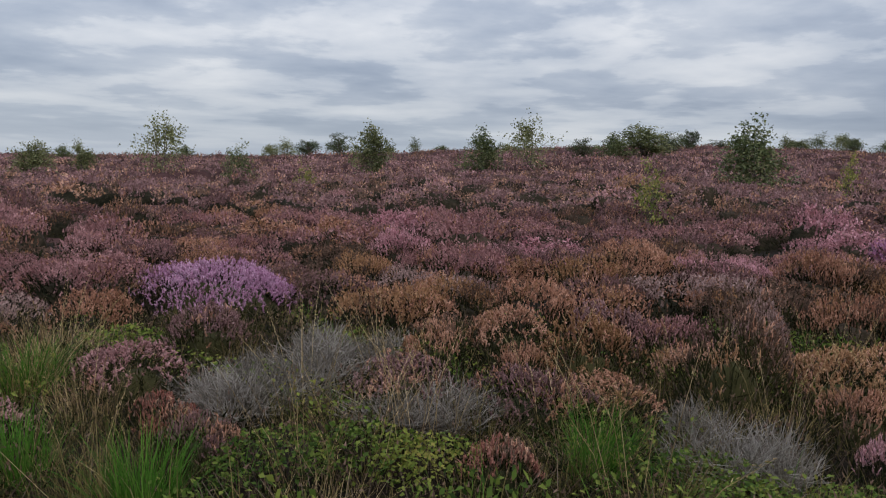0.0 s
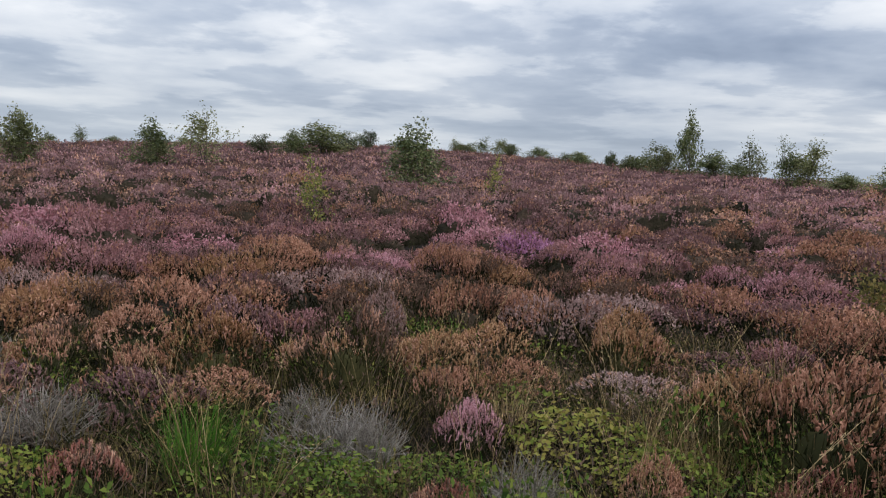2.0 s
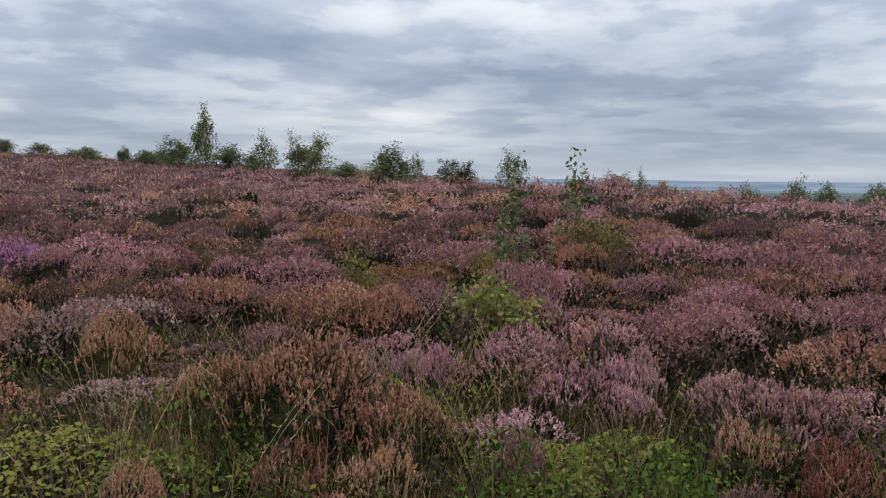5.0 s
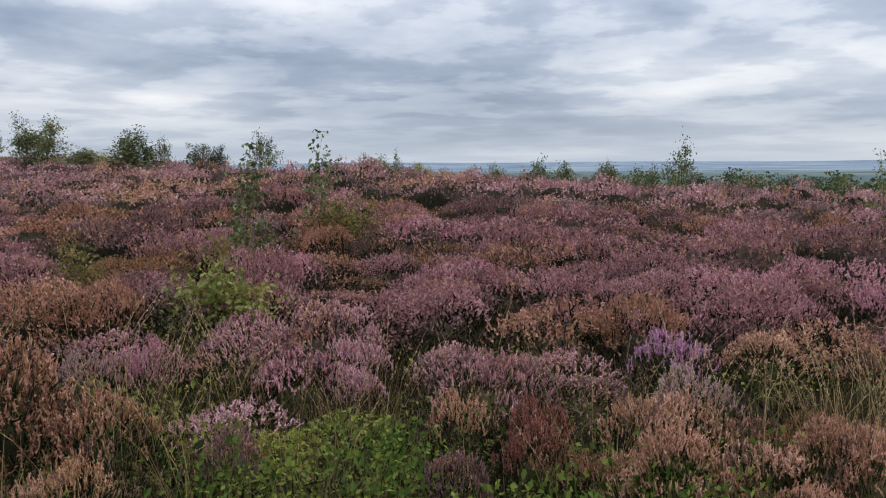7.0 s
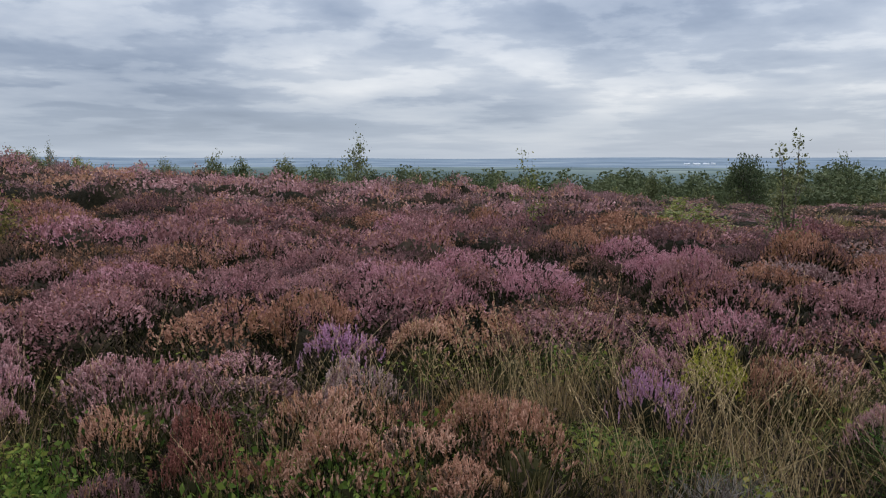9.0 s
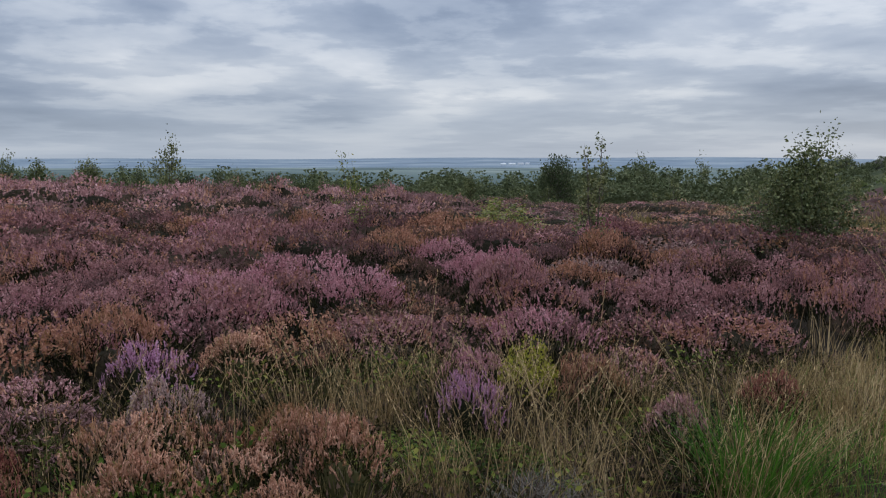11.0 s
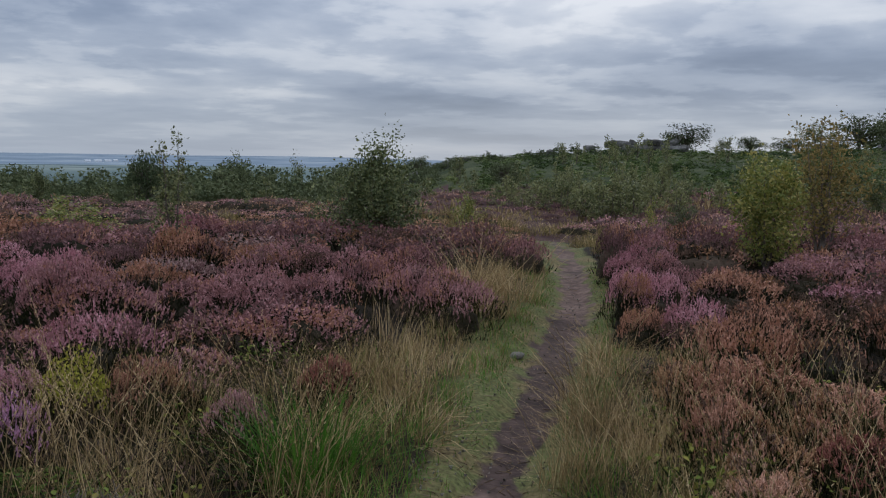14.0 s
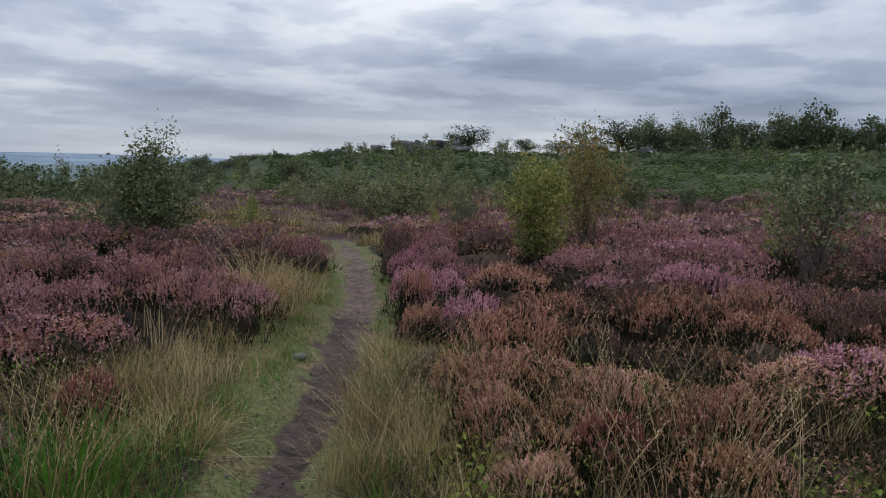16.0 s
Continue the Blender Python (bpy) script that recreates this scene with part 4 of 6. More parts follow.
# the broad cushion in full flower
wide_f, _, wide_g = heather_shape(95, 1500, 0.056, 0.0130, 1, 900, 0.075, core=0.7, leafy=0.13, radius=0.95, high=0.56, stems=50, sprays=90, spread=0.11, body=(6, 20))
cushion = planted("heather_bush", mesh_of("heather_foliage", wide_g[0], wide_g[1], [shaded_foliage_mat, stem_mat, shaded_foliage_mat], wide_g[2]), -2.2, 8.0, 0.4, 1.0, 1.0, "broad heather cushion in full lilac-purple flower", "heather", "heather bushes on the moor")
part("bloom", mesh_of("bloom", *wide_f, [lilac_mat]), cushion, kind="stuff")
taken += [(4.35, -2.95), (4.05, -3.60), (3.80, -3.45), (4.45, -3.50), (3.64, -2.91), (3.9, -2.75), (3.55, -3.2), (3.4, -2.7), (-1.44, 6.6), (-1.35, 7.0), (-1.9, 6.7), (-2.0, 7.15), (-1.6, 7.3), (-2.5, 7.1), (-1.4, 7.8), (-2.2, 8.0), (-2.6, 8.0), (-1.8, 8.0), (-2.2, 8.4), (-2.2, 7.6)]

for kind in ("tussock", "bilberry", "gorse", "red", "grey", "purple", "pink", "orange", "pale", "straw", "rust", "mauve_dark", "mauve", "brown"):
    for px, py, pr in PATCHES[kind]:
        if not near_enough(px, py, kind) or not room_for(px, py, 0.25):
            continue
        grow(kind, px, py, min(1.3, max(0.55, pr * 1.2 / 0.46)) * (1.0 if kind in FLOWER and kind != "purple" else 1.6 if kind == "tussock" else 1.15 if kind in ("gorse", "purple") else 1.5 if kind == "bilberry" else 1.25), rng.uniform(0.85, 1.1) * (1.45 if kind in ("purple", "gorse") else 1.0))
        if pr > 0.30:
            for q in range(int((pr / 0.26) ** 2)):
                a, d = rng.uniform(0, 6.28), pr * rng.uniform(0.55, 1.0)
                x, y = px + d * math.cos(a), py + d * math.sin(a)
                if near_enough(x, y, kind) and room_for(x, y, 0.42 if kind in FLOWER else 0.30):
                    grow(kind, x, y, rng.uniform(0.8, 1.1), rng.uniform(0.7, 1.0))

xs, ys, rs, azs = jittered(2.3, NEAR, 0.38)
for q in np.argsort(rs):
    x, y = float(xs[q]), float(ys[q])
    g = float(path_gap(x, y))
    chance = float(rng.uniform())
    if g < 0.52 or not clear_of_camera(x, y) or not room_for(x, y, 0.36):
        continue
    kind, tall = growth_at(x, y, chance)
    edging = beside_path(x, y, chance)
    if edging is not None and patch_at(x, y) is None:
        kind, tall = edging, min(tall, 0.9 if y < -4.4 else 0.5)
        if not kind:
            continue
    elif nearest(x, y) < 4.1 and patch_at(x, y) is None:
        kind = ("rust" if chance < 0.5 else "straw" if chance < 0.65 else "pale" if chance < 0.8 else "red") if azs[q] > 142 else "bilberry" if chance < 0.52 else "straw" if chance < 0.64 else "rust" if chance < 0.78 else "red" if chance < 0.88 else "grey"
        tall = min(tall, 0.75)
    if kind == "brown" and tall < 0.43 and chance < 0.6:
        continue
    if kind in FLOWER and not room_for(x, y, 0.45 if azs[q] > 140 else 0.50):
        continue
    grow(kind, x, y, rng.uniform(0.85, 1.25), tall * rng.uniform(0.85, 1.1))

# the big tufts of pale grass that lean over the footpath
for x, y, size, tall in ((7.18, -7.80, 1.7, 1.25), (6.80, -8.05, 1.5, 1.15), (6.95, -7.40, 1.5, 1.05), (7.50, -8.25, 1.4, 1.0), (6.30, -7.15, 1.2, 0.8),
                         (4.05, -5.58, 1.2, 0.72), (4.30, -6.15, 1.2, 0.66), (3.68, -5.05, 1.1, 0.65), (3.30, -4.60, 1.0, 0.58), (4.62, -6.65, 1.0, 0.55)):
    taken.append((x, y))
    tuft = planted("dry_grass_tuft", straw_tuft[1 + len(taken) % 3], x, y, rng.uniform(0, 6.28), size, tall, "large tuft of pale dry grass leaning over the path", "grass", "dry grass tufts")
    part("seed_head", stalks[len(taken) % 3], tuft, "tall dry stalks with seed heads", kind="stuff")

# small dry tufts in the gaps between the bushes
small_tuft = [mesh_of("blades", *tussock_shape(140 + s, 85, 0.42, 0.0034, spread=0.13, lean=0.5, bend=0.28), [(straw_mat, mixed_grass_mat, mixed_grass_mat)[s]]) for s in range(3)]
xs, ys, rs, azs = jittered(3.2, 6.6, 0.40)
for q in range(len(xs)):
    x, y = float(xs[q]), float(ys[q])
    if clear_of_camera(x, y) and path_gap(x, y) > 0.6 and room_for(x, y, 0.21) and rng.uniform() < (0.35 if 80 < azs[q] < 101 else 0.75 if azs[q] > 55 else 0.6):
        taken.append((x, y))
        planted("dry_grass_tuft", small_tuft[q % 3 if azs[q] > 55 else 1 + q % 2], x, y, rng.uniform(0, 6.28), rng.uniform(0.8, 1.3), rng.uniform(0.6, 1.15), "small tuft of dry grass between the heather bushes", "grass", "small dry grass tufts")

xs, ys, rs, azs = jittered(3.2, 7.0, 0.36, 142, 176)
for q in range(len(xs)):
    x, y = float(xs[q]), float(ys[q])
    if clear_of_camera(x, y) and path_gap(x, y) > 0.6 and room_for(x, y, 0.13) and rng.uniform() < 0.62:
        planted("dry_grass_tuft", small_tuft[q % 3], x, y, rng.uniform(0, 6.28), rng.uniform(0.8, 1.2), rng.uniform(0.7, 1.15), "small tuft of dry grass between the heather bushes", "grass", "small dry grass tufts")

# single dry stalks that stand over the heather
for q in range(140):
    a, d = radians(rng.choice([rng.uniform(-15, 62), rng.uniform(62, 128), rng.uniform(84, 128), rng.uniform(146, 172)])), rng.uniform(3.5, 5.8)
    x, y = d * math.sin(a) + 0.3, d * math.cos(a) - 0.2
    if clear_of_camera(x, y) and path_gap(x, y) > 0.6:
        planted("stalk_clump", stalks[q % 3], x, y, rng.uniform(0, 6.28), rng.uniform(0.7, 1.1), rng.uniform(0.85, 1.15), "tall dry grass stalks with drooping seed heads", "grass", "dry grass stalks")

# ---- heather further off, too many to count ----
HEATHER_MATS = [shaded_foliage_mat, stem_mat] + [flower_mats[k] for k in FLOWER] + [dead_mat, bilberry_mat, straw_mat, mixed_grass_mat, green_grass_mat, gorse_mat, shaded_core_mat, far_moor_mat]
SLOT = {k: 2 + n for n, k in enumerate(FLOWER)}
SLOT.update(grey=2 + len(FLOWER), bilberry=3 + len(FLOWER), straw=4 + len(FLOWER), mixed=5 + len(FLOWER), tussock=6 + len(FLOWER), gorse=7 + len(FLOWER), body=8 + len(FLOWER), far_body=9 + len(FLOWER))


def kinds_of(seed, heather, bud, twigs, blades_n, blade, body="body"):
    """One template for each growth, at one level of detail; heather holds what heather_shape takes."""
    made = []
    f, own, g = heather_shape(seed, **heather)
    radius, high = heather["radius"], heather["high"]
    r = np.random.default_rng(seed + 4)
    u = r.uniform(size=own.max() + 1)[own]
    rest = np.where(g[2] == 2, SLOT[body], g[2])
    for k in FLOWER:
        few = r.uniform(size=own.max() + 1)[own] < (0.75 if k == "brown" else 1.0)
        v, t = join([(f[0], f[1][few]), (g[0], g[1])])
        mixed = np.where(u < 0.76, SLOT[k], np.where(u < 0.90, SLOT[MIXED_WITH[k][0]], SLOT[MIXED_WITH[k][1]]))
        made.append((v, t, np.concatenate([mixed[few], rest])))
    v, t = dead_shape(seed + 1, twigs, radius, high, bud * 0.3)
    made.append((v, t, np.full(len(t), SLOT["grey"])))
    r = np.random.default_rng(seed + 2)
    for k in ("bilberry", "straw", "mixed", "tussock", "gorse"):
        if k in ("bilberry", "gorse"):
            n = blades_n * 2
            a, rho = r.uniform(0, 6.28, n), np.sqrt(r.uniform(0, 1, n))
            c = np.stack([radius * rho * np.cos(a), radius * rho * np.sin(a), high * 0.7 * (1 - 0.5 * rho ** 2) * r.uniform(0.5, 1, n)], 1)
            v, t = leaves(c, bud * 3.2, r, flat=1.0)
        else:
            v, t = tussock_shape(seed + 3, blades_n, high * 1.25, blade, spread=radius * 0.75, lean=0.5)
        made.append((v, t, np.full(len(t), SLOT[k])))
    return made


KIND_ORDER = list(FLOWER) + ["grey", "bilberry", "straw", "mixed", "tussock", "gorse"]


def field_of(name, label, r0, r1, step, sets, size, az0, az1):
    x, y, r, az = jittered(r0, r1, step, az0, az1)
    keep = np.ones(len(x), bool)
    choice = np.zeros(len(x), int)
    talls = np.ones(len(x))
    g = path_gap(x, y)
    for q in range(len(x)):
        chance = float(rng.uniform())
        kind, talls[q] = growth_at(float(x[q]), float(y[q]), chance, 1.4 if r[q] < 16 else 2.0 if r[q] < 30 else 3.2 if r[q] < 62 else 5.0)
        talls[q] = (0.70 + 0.30 * talls[q]) * (1.0 - 0.5 * float(smooth(14.5, 16.5, r[q]) * smooth(106, 112, az[q]) * (1 - smooth(140, 150, az[q]))))
        edging = beside_path(float(x[q]), float(y[q]), chance)
        grass = r[q] > 13 and g[q] < 0.6 + 0.5 * math.sin(x[q] * 1.3) + 0.13 * (r[q] - 10)
        if edging is not None and patch_at(float(x[q]), float(y[q])) is None:
            kind = edging or kind
            keep[q] = bool(edging)
        if kind == "brown" and talls[q] < 0.43 and r[q] < 45 and rng.uniform() < (0.22 if r[q] < 13 else 0.45):
            keep[q] = False
        if r[q] < 26 and g[q] < ((0.5 if y[q] < -7.2 and x[q] < path_middle(-y[q]) else 0.66) if kind in FLOWER else 0.36 if r[q] < 15.5 else 0.0):
            keep[q] = False
        if r[q] < 12.5 and not room_for(float(x[q]), float(y[q]), 0.42):
            keep[q] = False
        if grass and r[q] < 40 and kind not in ("straw", "tussock") and chance < 0.8:
            kind = "straw" if chance < 0.30 else "mixed"
            talls[q] *= 0.8
        if r[q] > 16 and kind in ("mauve", "pink", "pale"):
            kind = "mauve_dark" if chance < (0.12 if 48 < az[q] < 95 else 0.35 if 42 < az[q] < 105 else 0.72) else "mauve" if chance < 0.9 else "brown"
        if r[q] > 22 and kind in ("rust", "orange", "pale"):
            kind = "mauve_dark" if chance < 0.75 else "brown" if chance < 0.92 else "rust"
        if kind == "orange" and az[q] > 60:
            kind = "rust" if chance < 0.4 else "mauve_dark"
        if r[q] > 12 and kind in ("orange", "pale") and chance < 0.85:
            kind = "mauve_dark" if chance < 0.6 else "rust"
        if r[q] > 12 and kind == "rust" and chance < 0.5 and not 48 < az[q] < 95:
            kind = "mauve_dark"
        if r[q] > 12 and kind == "brown" and chance < 0.6:
            kind = "mauve_dark"
        if kind == "grey" and r[q] > 11:
            kind = "mauve_dark"
        if 118 < az[q] < 186 and r[q] > 19 and chance < 0.5:
            kind = "mixed" if chance < 0.28 else "straw"
        if 14 < r[q] < 38 and 133 + 2 * math.sin(r[q] * 0.4) < az[q] < 143 + 2 * math.sin(r[q] * 0.31 + 1) and chance < 0.85:
            kind = "straw" if chance < 0.30 else "mixed"
            talls[q] = 0.45 + 0.3 * chance
        if az[q] > 80 and r[q] > 36 + 16 * float(smooth(118, 132, az[q])) + 4 * math.sin(az[q]):
            keep[q] = False
        choice[q] = KIND_ORDER.index(kind) + len(KIND_ORDER) * int(rng.integers(0, len(sets)))
    x, y, r, choice, talls = x[keep], y[keep], r[keep], choice[keep], talls[keep]
    n = len(x)
    templates = [t for s in sets for t in s]
    sx = rng.uniform(0.8, 1.35, n) * size * np.where(r < 26, np.clip(0.42 + 0.38 * (path_gap(x, y) - 0.45), 0.45, 1.0), 1.0)
    v, t, idx = scatter(templates, choice, x, y, ground(x, y) - 0.02, rng.uniform(0, 6.28, n), sx, talls * rng.uniform(0.75, 1.25, n))
    ob = new(name, mesh_of(name, v, t, HEATHER_MATS, idx))
    return tagged(ob, label, "heather", kind="stuff")


field_of("heather", "mauve, pink and rusty heather covering the moor", NEAR - 0.1, MIDDLE, 0.80,
         [kinds_of(200 + 7 * s, dict(spikes=640, length=0.058, width=0.0112, rings=0, tiers=3, core=0.50, leafy=0.15, sprigs=520, sprig=0.085, radius=0.60, high=(0.44, 0.39, 0.48)[s], stems=2, sprays=30, spread=0.085, body=(4, 10), reach=0.84), 0.015, 110, 120, 0.0055) for s in range(3)], 1.0, -34, 186)
far_kinds = [kinds_of(300 + 7 * s, dict(spikes=145, length=0.080, width=0.024, rings=0, core=0.82, sprigs=70, sprig=0.09, radius=0.74, high=(0.62, 0.48, 0.68)[s], stems=0, sprays=24, spread=0.12, body=(4, 9), reach=0.76), 0.031, 24, 120, 0.017) for s in range(3)]
field_of("heather", "mauve and dusky heather in rounded mounds", MIDDLE, 18, 0.98,
         [kinds_of(250 + 7 * s, dict(spikes=430, length=0.064, width=0.0145, rings=0, core=0.72, leafy=0.2, sprigs=170, sprig=0.09, radius=0.68, high=(0.52, 0.44, 0.57)[s], stems=0, sprays=28, spread=0.10, body=(4, 9), reach=0.76), 0.022, 60, 170, 0.010) for s in range(3)], 1.0, -34, 186)
field_of("heather", "rolling mauve and brown heather across the moor", 18, 30, 1.06,
         far_kinds, 1.0, -34, 186)
field_of("heather", "distant mauve heather up to the skyline", 30, 62, 1.35,
         [kinds_of(400 + 7 * s, dict(spikes=44, length=0.13, width=0.034, rings=0, sprigs=10, sprig=0.15, radius=0.92, high=(0.52, 0.44, 0.58)[s], stems=0, sprays=14, spread=0.2, body=(3, 8)), 0.069, 10, 30, 0.04, "far_body") for s in range(3)], 1.0, -33, 186)
field_of("heather", "far heather along the moor's skyline", 62, 135, 3.1,
         [kinds_of(500 + 7 * s, dict(spikes=34, length=0.17, width=0.050, rings=0, sprigs=6, sprig=0.2, radius=1.6, high=(0.60, 0.50, 0.66)[s], stems=0, sprays=14, spread=0.25, body=(3, 8)), 0.11, 8, 8, 0.06, "far_body") for s in range(2)], 1.0, -33, 80)

field_of("heather", "mauve and brown heather close behind the path", 2.8, 6.0, 1.1, far_kinds, 0.85, 202, 296)
field_of("heather", "mauve and brown heather closing in behind the path", 6.0, 17, 1.25, far_kinds, 1.0, 190, 318)

# ---- low undergrowth that fills the gaps between the bushes, their shade in its colour ----


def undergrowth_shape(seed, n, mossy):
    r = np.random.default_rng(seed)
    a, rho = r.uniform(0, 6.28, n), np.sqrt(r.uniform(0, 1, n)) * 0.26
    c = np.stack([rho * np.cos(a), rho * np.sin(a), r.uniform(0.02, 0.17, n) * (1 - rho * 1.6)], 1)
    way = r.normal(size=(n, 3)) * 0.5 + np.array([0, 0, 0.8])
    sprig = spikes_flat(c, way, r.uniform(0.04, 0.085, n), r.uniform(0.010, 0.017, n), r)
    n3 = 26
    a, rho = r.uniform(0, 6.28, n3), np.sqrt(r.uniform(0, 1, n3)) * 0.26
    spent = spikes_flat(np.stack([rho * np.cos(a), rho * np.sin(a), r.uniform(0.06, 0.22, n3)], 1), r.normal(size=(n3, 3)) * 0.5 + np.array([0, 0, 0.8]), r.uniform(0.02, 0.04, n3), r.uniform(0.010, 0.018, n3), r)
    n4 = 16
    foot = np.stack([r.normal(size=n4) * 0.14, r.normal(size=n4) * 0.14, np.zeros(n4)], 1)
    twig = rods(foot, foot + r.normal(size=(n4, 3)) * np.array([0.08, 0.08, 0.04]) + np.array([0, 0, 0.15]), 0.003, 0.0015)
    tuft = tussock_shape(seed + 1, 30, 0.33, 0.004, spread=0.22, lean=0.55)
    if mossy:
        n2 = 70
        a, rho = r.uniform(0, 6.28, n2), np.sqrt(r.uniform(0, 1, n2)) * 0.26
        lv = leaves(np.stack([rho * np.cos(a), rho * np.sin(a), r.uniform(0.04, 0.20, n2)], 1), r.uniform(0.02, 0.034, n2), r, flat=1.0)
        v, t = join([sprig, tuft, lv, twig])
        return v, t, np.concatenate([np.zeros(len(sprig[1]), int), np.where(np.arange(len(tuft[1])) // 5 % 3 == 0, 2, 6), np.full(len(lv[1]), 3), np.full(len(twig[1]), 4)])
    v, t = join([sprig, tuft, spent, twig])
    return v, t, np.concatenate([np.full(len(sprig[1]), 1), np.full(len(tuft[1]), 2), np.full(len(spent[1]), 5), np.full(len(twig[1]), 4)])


under = [undergrowth_shape(150, 110, False), undergrowth_shape(152, 80, True), undergrowth_shape(154, 110, False)]
ux, uy, _, uaz = jittered(0.3, 7.8, 0.38, 0, 360)
keep = (path_gap(ux, uy) > np.where(uy < -2.0, np.where(ux < path_middle(-uy), 0.80, 1.15), 0.55)) & ((uaz < 192) | (uaz > 322) | (rng.uniform(size=len(ux)) < 0.4))
ux, uy = ux[keep], uy[keep]
n = len(ux)
pick = np.array([int(3 * (0.5 + 0.5 * math.sin(x * 1.7 + 2.0 * math.sin(y * 1.1)))) % 3 for x, y in zip(ux, uy)])
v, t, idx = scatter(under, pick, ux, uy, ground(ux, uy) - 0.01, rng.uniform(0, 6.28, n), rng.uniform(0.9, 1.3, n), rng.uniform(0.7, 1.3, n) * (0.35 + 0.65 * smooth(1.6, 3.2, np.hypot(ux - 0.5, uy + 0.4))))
tagged(new("undergrowth", mesh_of("undergrowth", v, t, [shaded_undergrowth_mat, shaded_foliage_mat, mixed_grass_mat, bilberry_mat, stem_mat, flower_mats["brown"], green_grass_mat], idx)), "green undergrowth, moss and grass below the heather, darkened for shade", "undergrowth", kind="stuff")

# ---- the carpet of bilberry nearest the viewer ----
carpet = []
for s in range(3):
    r = np.random.default_rng(170 + s)
    n = 90
    a, rho = r.uniform(0, 6.28, n), np.sqrt(r.uniform(0, 1, n)) * 0.24
    z = (0.05 + 0.17 * r.uniform(size=n)) * (1.1 - rho)
    lv = leaves(np.stack([rho * np.cos(a), rho * np.sin(a), z], 1), r.uniform(0.015, 0.029, n), r, flat=0.9)
    tuft = tussock_shape(180 + s, 16, 0.34, 0.0042, spread=0.2, lean=0.45)
    v, t = join([lv, tuft])
    carpet.append((v, t, np.concatenate([np.zeros(len(lv[1]), int), 1 + (np.arange(len(tuft[1])) // 5) % 2])))
cx, cy, _, _ = jittered(2.4, 5.2, 0.22, -34, 112)
keep = np.array([3.0 < nearest(a, b) < 4.3 + 0.5 * math.sin(2.3 * a + 1.7 * b) and hashed(round(a * 1.6), round(b * 1.6), 9) < (0.22 if math.atan2(a, b) < 0.75 else 0.7) for a, b in zip(cx, cy)]) & (path_gap(cx, cy) > 0.7)
ax, ay, _, _ = jittered(0.25, 3.6, 0.27, 0, 360)
round_about = np.array([0.5 < nearest(a, b) <= 3.05 for a, b in zip(ax, ay)]) & (path_gap(ax, ay) > 0.62)
cx, cy = np.concatenate([cx[keep], ax[round_about]]), np.concatenate([cy[keep], ay[round_about]])
n = len(cx)
v, t, idx = scatter(carpet, rng.integers(0, 3, n), cx, cy, ground(cx, cy), rng.uniform(0, 6.28, n), rng.uniform(0.9, 1.3, n), rng.uniform(0.5, 1.0, n) * (1.2 + 0.8 * np.sin(cx * 5.1 + 2 * np.sin(cy * 4.3))) * np.where(np.hypot(cx - 0.6, cy + 0.5) < 2.6, 0.45, 1.0))
tagged(new("bilberry_carpet", mesh_of("bilberry_carpet", v, t, [bilberry_mat, mixed_grass_mat, green_grass_mat], idx)), "low carpet of small green bilberry leaves and grass", "shrub", kind="stuff")

# ---- grass and turf beside the footpath ----
gxs, gys, _, _ = jittered(2.4, 13.5, 0.07, 118, 168)
gg = path_gap(gxs, gys)
keep = (gg > np.where(gys > -5.2, 0.13, 0.22)) & (gg < 0.95 + 0.3 * np.sin(gxs * 2.3 + gys)) & (rng.uniform(size=len(gxs)) < np.where(gg < 0.34, 0.35, 0.9)) & ((gxs > path_middle(-gys)) | (gys > -7.2) | (gg < 0.42))
gxs, gys, gg = gxs[keep], gys[keep], gg[keep]
rep = 8
n = len(gxs) * rep
px, py = np.repeat(gxs, rep) + rng.normal(size=n) * 0.03, np.repeat(gys, rep) + rng.normal(size=n) * 0.03
pg = path_gap(px, py)
clump = (0.5 + 0.5 * np.sin(px * 5.3 + 2.0 * np.sin(py * 4.1)) * np.sin(py * 6.7 + px)) * (0.7 + 0.6 * np.sin(px * 13.0 + np.sin(py * 9.0)) ** 2)
length = (0.035 + 0.11 * clump * smooth(0.15, 0.5, pg) + 0.16 * smooth(0.7, 1.2, pg) + 0.11 * smooth(-5.0, -4.0, py) * smooth(0.3, 0.6, pg)) * rng.uniform(0.6, 1.4, n)
v, t = blades(np.stack([px, py, ground(px, py) - 0.01], 1), rng.uniform(0, 6.28, n), length, 0.0042, np.abs(rng.normal(size=n)) * 0.55, 0.3)
idx = np.repeat(np.where(rng.uniform(size=n) < 0.42 + 0.5 * smooth(0.35, 0.9, pg), np.where(rng.uniform(size=n) < 0.55 * smooth(0.45, 0.75, pg), 2, 1), 0), 5)
tagged(new("path_grass", mesh_of("path_grass", v, t, [green_grass_mat, mixed_grass_mat, straw_mat], idx)), "short green turf and straw grass edging the path", "grass", kind="stuff")

# ---- grit, pebbles and heather twigs trodden into the path ----
lx, ly, _, _ = jittered(2.4, 13.0, 0.055, 118, 168)
lg = path_gap(lx, ly)
keep = (lg < np.where(ly > -4.8, 0.48, 0.32)) & (rng.uniform(size=len(lx)) < np.where(ly > -4.8, 0.55, 0.26))
lx, ly = lx[keep], ly[keep]
n = len(lx)
half = n // 2
spot = np.stack([lx, ly, ground(lx, ly) + 0.004], 1)
order = rng.permutation(n)
peb, twig = spot[order[:half]], spot[order[half:]]
pv, pt = buds(peb, rng.normal(size=(half, 3)), 0.016 * rng.uniform(0.4, 1.8, half), 0.008 * rng.uniform(0.5, 1.8, half), rng)
reach = rng.normal(size=(n - half, 3)) * np.array([0.05, 0.05, 0.004])
